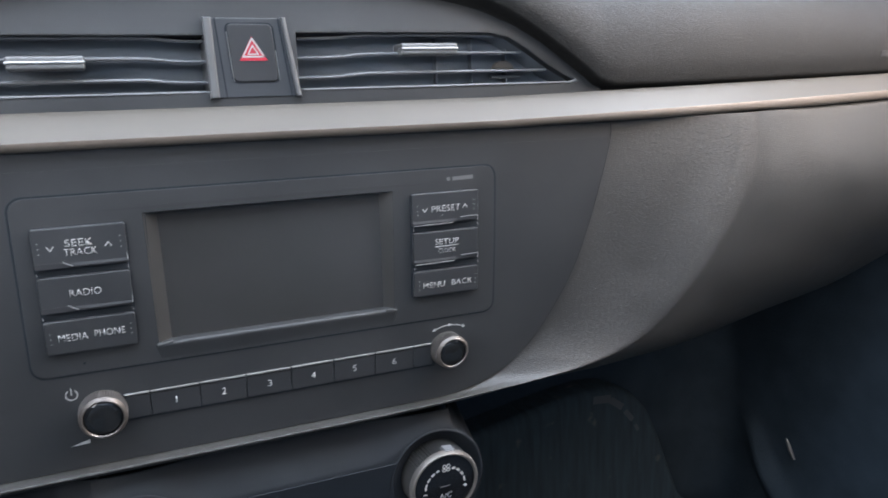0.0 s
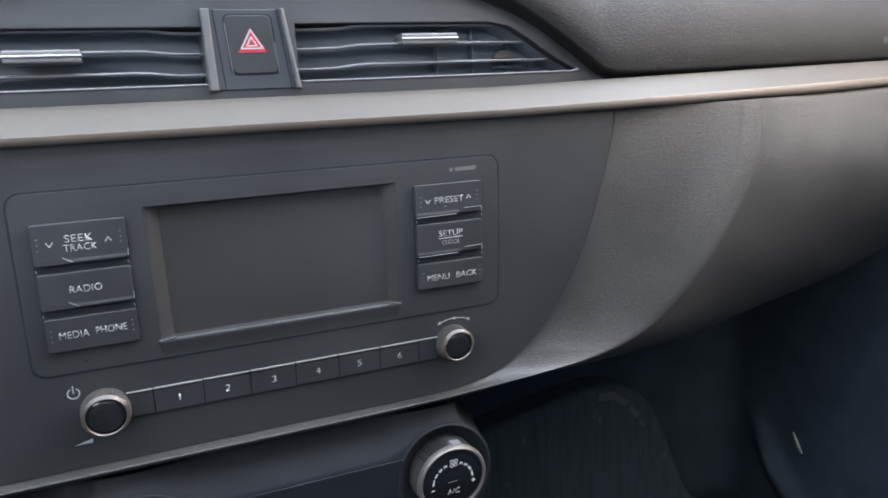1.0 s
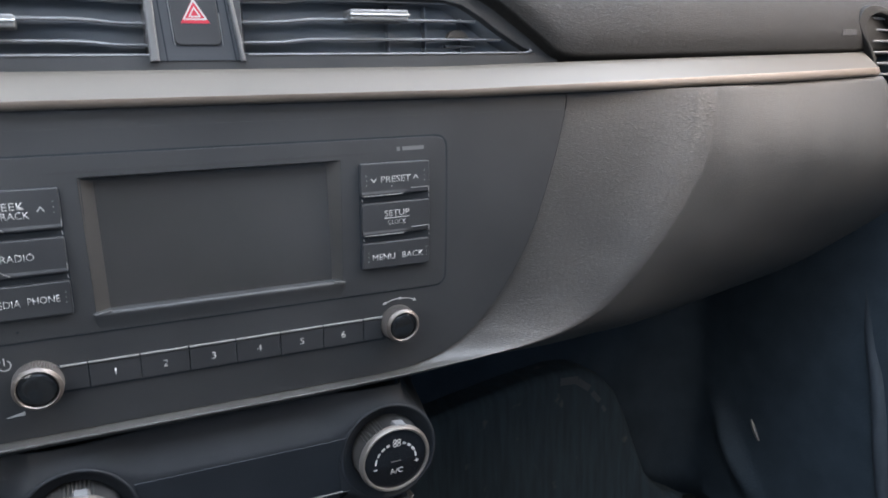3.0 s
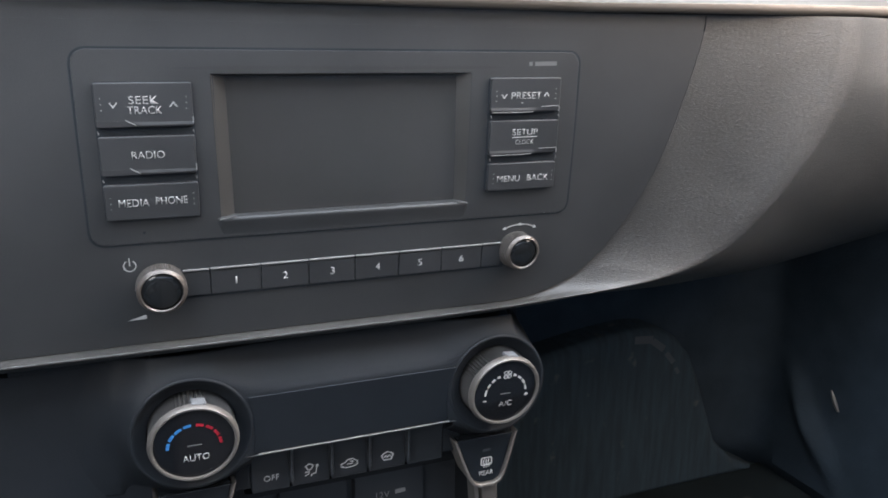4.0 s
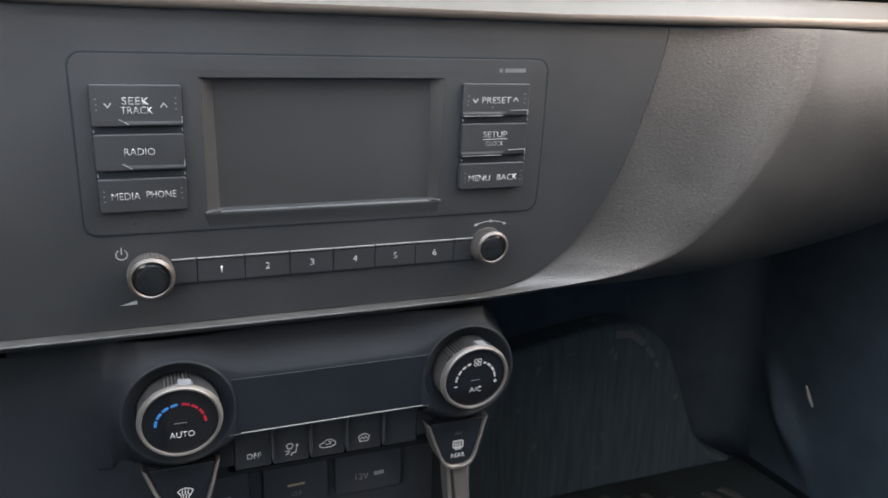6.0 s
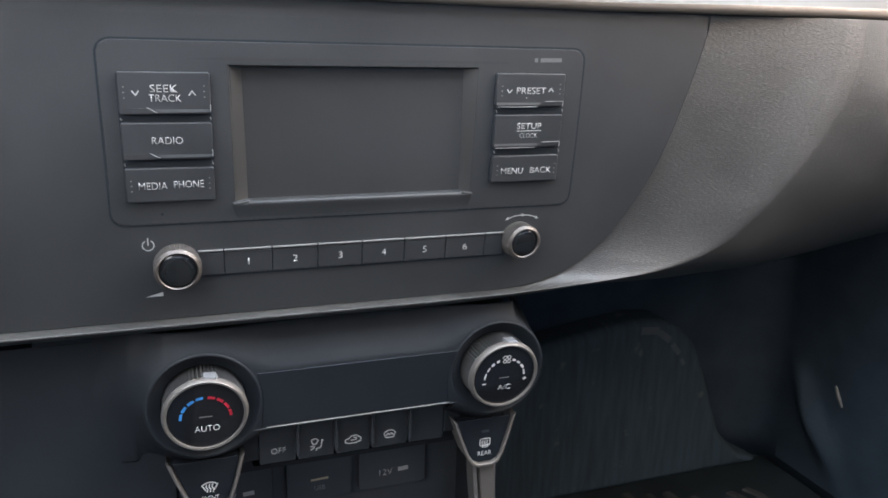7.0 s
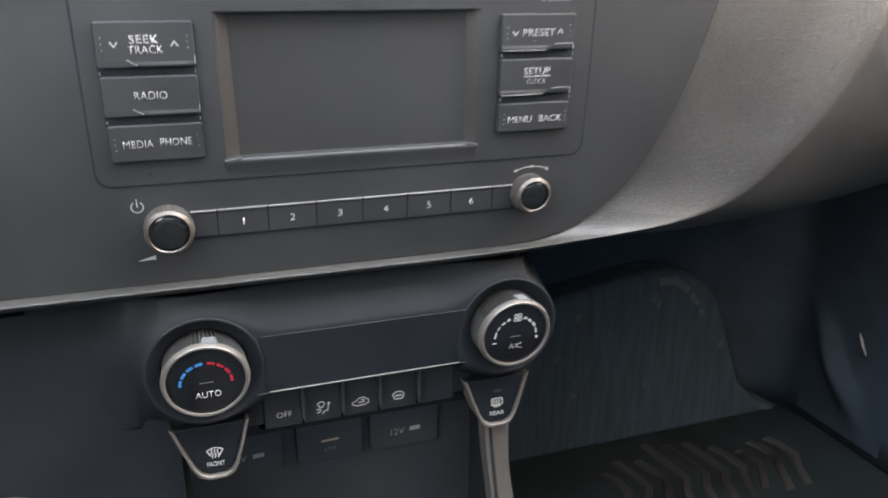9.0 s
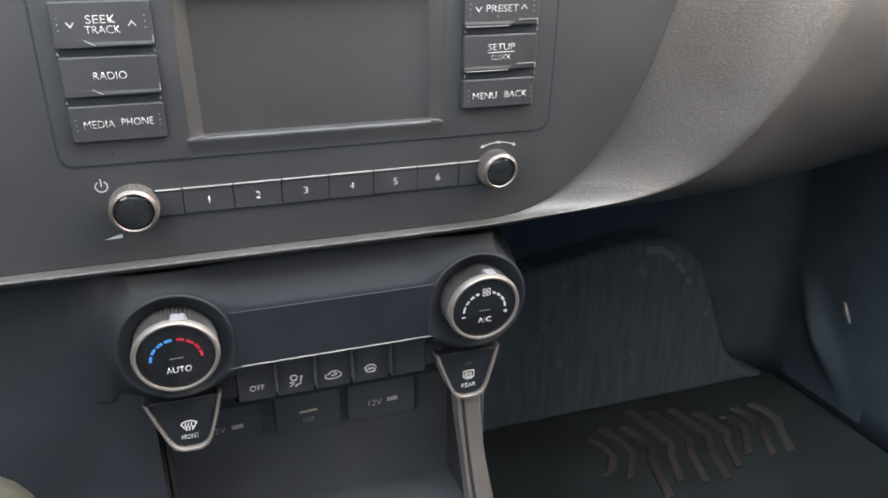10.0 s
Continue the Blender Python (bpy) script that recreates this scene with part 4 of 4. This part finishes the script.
def shield(cx, zt, k=1.0):
    pts = [(-0.0190, 0.0), (-0.0150, -0.0120), (-0.0105, -0.0235), (-0.0078, -0.0275), (-0.0040, -0.0295), (0.0040, -0.0295), (0.0078, -0.0275), (0.0100, -0.0235), (0.0135, -0.0120), (0.0165, 0.0)]
    return [(cx + x * k, zt - 0.012 + (z + 0.012) * k) for x, z in pts]


def demist(cx, word, rear):
    b = thing("demist_button", (cx, 0.40, 0.60), "dark {} demister button with a chrome rim below its dial".format("rear" if rear else "front"), "button", "demister buttons")
    zt = 0.6312
    part("rim", plate(shield(cx, zt, 1.12) + shield(cx, zt, 0.99)[::-1], 0.3970, 0.414, 0.0008, seg=4), RIM, b, "satin chrome rim", smooth=40)
    face = part("face", plate(shield(cx, zt, 0.98), 0.3992, 0.410, 0.0006), DISPLAY, b, smooth=40)
    c = cx - 0.0002
    y = 0.39915
    words(word, c - 0.0044, c + 0.0044, 0.6080, 0.0028, y, BRIGHT, face, bold=-0.012)
    z = 0.6148
    if rear:
        ls = [rrect(c - 0.0032, c + 0.0032, z - 0.0016, z + 0.0028, 0.0006, 2) + [(c + 0.0032, z + 0.0022)]]
        part("lamp_window", strokes([[(c - 0.0022, 0.6225), (c + 0.0022, 0.6225)]], 0.0016, y), BLACK, face)
    else:
        ls = [[(c - 0.0022, z - 0.0018), (c - 0.0040, z + 0.0012)] + arc(c, z - 0.0030, 0.0058, 128, 52, 6) + [(c + 0.0040, z + 0.0012), (c + 0.0022, z - 0.0018)]]
    ls += [[(c + o, z - 0.0030), (c + o + 0.0004, z - 0.0014), (c + o - 0.0004, z), (c + o, z + 0.0016)] for o in (-0.0015, 0, 0.0015)]
    part("heat_mark", strokes(ls, 0.00055, y), BRIGHT, face)


demist(0.0132, "FRONT", False)
demist(0.1718, "REAR", True)

# ---- tray with sockets ----
tray = thing("storage_tray", (CX, 0.45, 0.50), "dark open storage tray below the climate panel", "tray")
part("back_wall", box(-0.02, 0.205, 0.482, 0.488, 0.48, 0.63), TRAYPLASTIC, tray)
part("side_wall", box(-0.012, -0.004, 0.432, 0.49, 0.44, 0.64, 0.001), TRAYPLASTIC, tray)
part("side_wall", box(0.1900, 0.1950, 0.432, 0.49, 0.44, 0.64, 0.001), TRAYPLASTIC, tray)
part("base", box(-0.02, 0.20, 0.30, 0.49, 0.478, 0.486, 0.002), TRAYPLASTIC, tray)
part("roof", box(-0.02, 0.19, 0.420, 0.49, 0.6172, 0.6182), TRAYPLASTIC, tray)
for x0, x1, name in ((0.008, 0.054, "power_socket"), (0.063, 0.107, "usb_port"), (0.112, 0.160, "power_socket")):
    s = thing(name, ((x0 + x1) / 2, 0.478, 0.545), "black {} with a closed lid in the tray".format(name.replace("_", " ")), "socket")
    lid = part("lid", plate(rrect(x0, x1, 0.546, 0.578, 0.003), 0.4750, 0.482, 0.0010), TRAYPLASTIC, s, smooth=35)
    c = (x0 + x1) / 2
    if name == "usb_port":
        words("USB", c - 0.0036, c + 0.0036, 0.5545, 0.0034, 0.47495, DIM, lid)
        part("light_bar", strokes([[(c - 0.0056, 0.5608), (c + 0.0056, 0.5612)]], 0.0016, 0.47495), TAN, lid, "tan light bar")
    else:
        words("12V", c - 0.0095, c - 0.0002, 0.5580, 0.0046, 0.47495, WHITE, lid)
        part("rating_bar", strokes([[(c + 0.0040, 0.5586), (c + 0.0108, 0.5590)]], 0.0030, 0.47495), WHITE, lid, "grey printed bar")

# ---- console ----
console = thing("center_console", (CX, 0.2, 0.29), "dark lower centre console with a silver side strip", "console")
def strip_loft(inner, outer, depth):
    """A flat bar between two curves of (x, y, z), with rounded long edges."""
    bm = bmesh.new()
    rows = []
    for p, q in zip(smooth_pts(inner, 6), smooth_pts(outer, 6)):
        p, q = np.array(p), np.array(q)
        e = np.array((0, depth, 0))
        f = 0.12 * (q - p)
        rows.append([bm.verts.new(tuple(c)) for c in (p + e, p + 0.25 * e, p + f, q - f, q + 0.25 * e, q + e)])
    for a, b in zip(rows, rows[1:]):
        for i in range(6):
            j = (i + 1) % 6
            bm.faces.new((a[i], a[j], b[j], b[i]))
    bm.faces.new(rows[0])
    bm.faces.new(rows[-1])
    return bm


RAIL_A = [(0.1640, 0.4005, 0.606), (0.1665, 0.4020, 0.580), (0.1690, 0.4010, 0.558), (0.1715, 0.3985, 0.530), (0.1755, 0.3930, 0.490), (0.184, 0.375, 0.43)]
RAIL_B = [(0.1672, 0.3998, 0.606), (0.1703, 0.4010, 0.580), (0.1722, 0.4000, 0.558), (0.1750, 0.3975, 0.530), (0.1795, 0.3920, 0.490), (0.188, 0.374, 0.43)]
RAIL_C = [(0.1800, 0.4000, 0.602), (0.1822, 0.4025, 0.578), (0.1842, 0.4015, 0.556), (0.1888, 0.3990, 0.526), (0.1950, 0.3935, 0.486), (0.205, 0.376, 0.425)]
part("side_strip", strip_loft(RAIL_A, [(x - 0.0006, y, z) for x, y, z in RAIL_B], 0.010), STRIP, console, "narrow grey inner edge of the side strip", smooth=50)
part("side_strip", strip_loft(RAIL_B, RAIL_C, 0.010), STRIP, console, "satin silver side strip", smooth=50)
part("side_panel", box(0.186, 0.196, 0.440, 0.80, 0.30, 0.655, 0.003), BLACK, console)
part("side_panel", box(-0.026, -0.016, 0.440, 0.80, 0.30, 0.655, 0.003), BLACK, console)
part("tunnel", box(-0.02, 0.20, -0.75, 0.49, 0.29, 0.40, 0.02, 4), DARK, console, smooth=40)
part("knee_panel", plate([(-0.0040, 0.40), (-0.0040, 0.7000), (-0.30, 0.7000), (-0.30, 0.40)], 0.4072, 0.444), HOUSING, dashboard, "dark driver side knee panel", smooth=40)

lever = thing("gear_lever", (-0.035, 0.25, 0.40), "gear lever with a brown rounded knob", "gear lever")
bm = bmesh.new()
bmesh.ops.create_uvsphere(bm, u_segments=32, v_segments=20, radius=0.024)
for v in bm.verts:
    v.co = (v.co.x - 0.0515, v.co.y * 1.1 + 0.262, v.co.z * 1.15 + 0.6665)
part("lever_knob", bm, KNOBLEATHER, lever, "brown rounded knob", smooth=80)
part("stick", tube([(-0.03, 0.262, 0.40), (-0.04, 0.262, 0.655)], 0.007, 12), SATIN, lever, smooth=60)

# ---- passenger footwell ----
floor_bm = box(-0.62, 0.80, -1.7, 1.05, 0.255, 0.285)
tagged(part("floor", floor_bm, CARPET), "dark carpeted car floor", "floor", kind="structure")
toe = [(0.206, 0.287), (0.760, 0.287), (0.715, 0.310), (0.682, 0.345), (0.660, 0.40), (0.645, 0.440), (0.628, 0.476), (0.605, 0.502), (0.575, 0.517), (0.540, 0.520), (0.48, 0.513), (0.40, 0.500), (0.206, 0.462)]
toe_ob = tagged(part("toe_board", plate(toe, 0.770, 0.83, 0.022, seg=5), CARPET, smooth=40), "dark carpeted toe board in the passenger footwell", "toe board", kind="structure")
for a, b, w in (((0.540, 0.507), (0.566, 0.505), 0.010), ((0.566, 0.503), (0.584, 0.490), 0.009), ((0.588, 0.484), (0.600, 0.470), 0.007), ((0.604, 0.462), (0.609, 0.454), 0.005)):
    part("scuff", strokes([[a, b]], w, 0.7702, 0.0004), SCUFFED, toe_ob, "pale dusty scuff")


def liner(u, v):
    """The footwell's lining: across behind the toe board, round a wide corner and back along the door side."""
    k = u * 3
    if k < 1:
        x, y = 0.206 + 0.518 * k, 0.815
    elif k < 2:
        a = radians(90 * (k - 1))
        x, y = 0.724 + 0.050 * math.sin(a), 0.765 + 0.050 * math.cos(a)
    else:
        x, y = 0.774, 0.765 - 0.365 * (k - 2)
    return (x, y, 0.286 + 0.50 * v)


thicken(tagged(part("footwell_lining", grid(liner, 48, 12), BULKHEAD, smooth=60), "dark moulded lining of the footwell, blued for haze", "lining", kind="structure"), 0.0008, 1.0)
tagged(part("bulkhead", box(-0.62, 0.80, 1.0, 1.05, 0.285, 0.95), BULKHEAD), "dark bulkhead behind the dashboard, blued for haze", "bulkhead", kind="structure")
mat_ob = thing("floor_mat", (0.52, 0.58, 0.286), "black ribbed rubber floor mat in the passenger footwell", "floor mat")
part("sheet", box(0.245, 0.772, 0.02, 0.782, 0.2855, 0.290, 0.002), RUBBER, mat_ob, "black rubber sheet")
for i in range(10):
    x = 0.452 + 0.0265 * i
    e = 0.010 * math.sin(i * 2.4)
    far, near = (0.715 + 0.030 * min(i, 3) / 3 + e, 0.648 - 0.022 * min(i, 2) + e) if i < 6 else (0.712 + e, 0.622 - e)
    p = [(x - 0.004, far), (x + 0.004, 0.700), (x + 0.006, 0.676), (x - 0.008, 0.655), (x - 0.024, near)]
    bm = bmesh.new()
    rows = []
    for px, py in p:
        rows.append([bm.verts.new((px + o, py, z)) for o, z in ((-0.0065, 0.290), (-0.0042, 0.2925), (0.0042, 0.2925), (0.0065, 0.290))])
    for a, b in zip(rows, rows[1:]):
        for k in range(3):
            bm.faces.new((a[k], a[k + 1], b[k + 1], b[k]))
    bm.faces.new(rows[0])
    bm.faces.new(rows[-1])
    part("rib", bm, MATRIB, mat_ob)

kick = thing("kick_panel", (0.78, 0.65, 0.29), "dark plastic kick panel beside the passenger footwell", "kick panel")
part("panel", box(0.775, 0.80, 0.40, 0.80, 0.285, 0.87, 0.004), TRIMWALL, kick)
part("inner_panel", box(0.7755, 0.80, 0.79, 1.0, 0.285, 0.87), BULKHEAD, kick, "dark inner panel, blued for haze")


def swelling(u, v):
    y, z = 0.625 + 0.135 * u, 0.300 + 0.170 * v
    mid = 0.738 - 0.62 * (0.435 - z)
    d = (y - mid) / 0.019
    return (0.7731 - 0.0170 * math.exp(-d * d) * math.exp(-((z - 0.385) / 0.045) ** 2), y, z)


part("swelling", grid(swelling, 60, 40), BULKHEAD, kick, "soft moulded swelling in the panel", smooth=80)
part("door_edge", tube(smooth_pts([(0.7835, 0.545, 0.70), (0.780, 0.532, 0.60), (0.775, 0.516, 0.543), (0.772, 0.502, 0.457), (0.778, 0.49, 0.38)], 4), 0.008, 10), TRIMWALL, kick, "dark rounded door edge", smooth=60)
part("clip", tube([(0.774, 0.682, 0.442), (0.772, 0.674, 0.430), (0.772, 0.667, 0.419)], [0.002, 0.003, 0.0015], 8), GREY, kick, "small grey clip", smooth=60)

# ---- side vent ----
sv = thing("side_air_vent", (0.65, 0.43, 0.80), "dark oval side air vent with horizontal slats and chrome tab", "air vent")
SVO = smooth_pts([(0.588, 0.912), (0.594, 0.9215), (0.612, 0.924), (0.640, 0.912), (0.668, 0.890), (0.688, 0.858), (0.694, 0.825), (0.684, 0.802), (0.664, 0.793), (0.645, 0.797), (0.632, 0.815), (0.620, 0.850), (0.607, 0.885), (0.594, 0.902), (0.588, 0.912)], 4)[:-1]
sc = (0.648, 0.86)
SVI = [(sc[0] + (x - sc[0]) * 0.86, sc[1] + (z - sc[1]) * 0.90) for x, z in SVO]
part("frame", plate(SVO, 0.4312, 0.45, 0.0045, holes=[SVI[::-1]], seg=4), PAD, sv, "dark plastic surround", smooth=45)
part("duct", plate(SVO, 0.458, 0.47), BULKHEAD, sv)
for i in range(13):
    z = 0.8105 + 0.0087 * i
    xs_in = [x for (x, zz) in SVI if abs(zz - z) < 0.007]
    if len(xs_in) >= 2:
        part("slat", box(min(xs_in), max(xs_in), 0.4375, 0.456, z - 0.0009, z + 0.0009, 0.0005), SLATLIP, sv)
part("tab", box(0.640, 0.668, 0.4260, 0.440, 0.868, 0.8735, 0.001), CHROME, sv, "chrome tab")


def pad_front(x, z):
    """Where the top pad's face lies at this place."""
    pts = [pad_point((x - CX + 0.62) / 1.30, v / 400) for v in range(401)]
    return min(pts, key=lambda p: abs(p[2] - z) + (1 if p[1] > 0.46 else 0))[1]


for i in range(6):
    x, z = 0.5640 + 0.0036 * i, 0.9030 + 0.0001 * i
    y = pad_front(x, z)
    part("airbag_mark", box(x, x + 0.0025, y - 0.0003, y + 0.002, z - 0.0022, z + 0.0022, 0.0002), DARK, dashboard, "small dark embossed bar")


# ---- cabin shell ----
def shell(name, bm, mat, label, category):
    return tagged(part(name, bm, mat), label, category, kind="structure")


shell("roof", box(-0.62, 0.82, -1.7, -0.22, 1.42, 1.46), ROOFLINING, "pale fabric roof lining", "roof")
for name, x0, x1 in (("wall_passenger", 0.80, 0.86), ("wall_driver", -0.68, -0.62)):
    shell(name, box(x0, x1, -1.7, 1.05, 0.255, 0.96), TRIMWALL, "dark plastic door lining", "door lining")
    shell(name + "_rail", box(x0, x1, -1.7, -0.02, 1.33, 1.46), ROOFLINING, "pale roof rail", "roof rail")
    shell(name + "_pillar", box(x0, x1, -0.62, -0.50, 0.96, 1.33), TRIMWALL, "dark door pillar", "pillar")
    g = shell(name + "_window", box((x0 + x1) / 2 - 0.002, (x0 + x1) / 2 + 0.002, -1.7, 0.20, 0.96, 1.33), GLASS, "clear side window glass", "window")
    g.visible_shadow = False
    pil = tube([((x0 + x1) / 2, -0.08, 1.40), ((x0 + x1) / 2, 0.45, 1.19), ((x0 + x1) / 2, 1.02, 0.95)], 0.035, 10)
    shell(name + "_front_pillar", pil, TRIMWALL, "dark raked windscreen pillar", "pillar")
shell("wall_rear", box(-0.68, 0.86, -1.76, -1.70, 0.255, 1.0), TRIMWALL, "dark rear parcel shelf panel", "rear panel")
gl = bmesh.new()
vs = [gl.verts.new(p) for p in ((-0.62, 1.02, 0.955), (0.80, 1.02, 0.955), (0.76, -0.24, 1.43), (-0.58, -0.24, 1.43))]
gl.faces.new(vs)
w = shell("windscreen", gl, GLASS, "clear raked windscreen glass", "windscreen")
thicken(w, 0.005)
w.visible_shadow = False
for cxs, lab in ((0.44, "blue grey fabric passenger seat with a high backrest"), (-0.28, "blue grey fabric driver seat with a high backrest")):
    seat = thing("car_chair", (cxs, -0.55, 0.285), lab, "car seat", "front seats")
    part("cushion", box(cxs - 0.23, cxs + 0.23, -0.75, -0.25, 0.42, 0.56, 0.05, 4), FABRIC, seat, smooth=60)
    part("backrest", box(cxs - 0.23, cxs + 0.23, -0.92, -0.78, 0.50, 1.02, 0.05, 4), FABRIC, seat, smooth=60)
    part("seat_base", box(cxs - 0.20, cxs + 0.20, -0.74, -0.28, 0.286, 0.425, 0.01), DARK, seat)
shell("ground", box(-400, 400, -400, 400, -0.2, 0.0), ASPHALT, "grey asphalt ground outside the car", "ground")
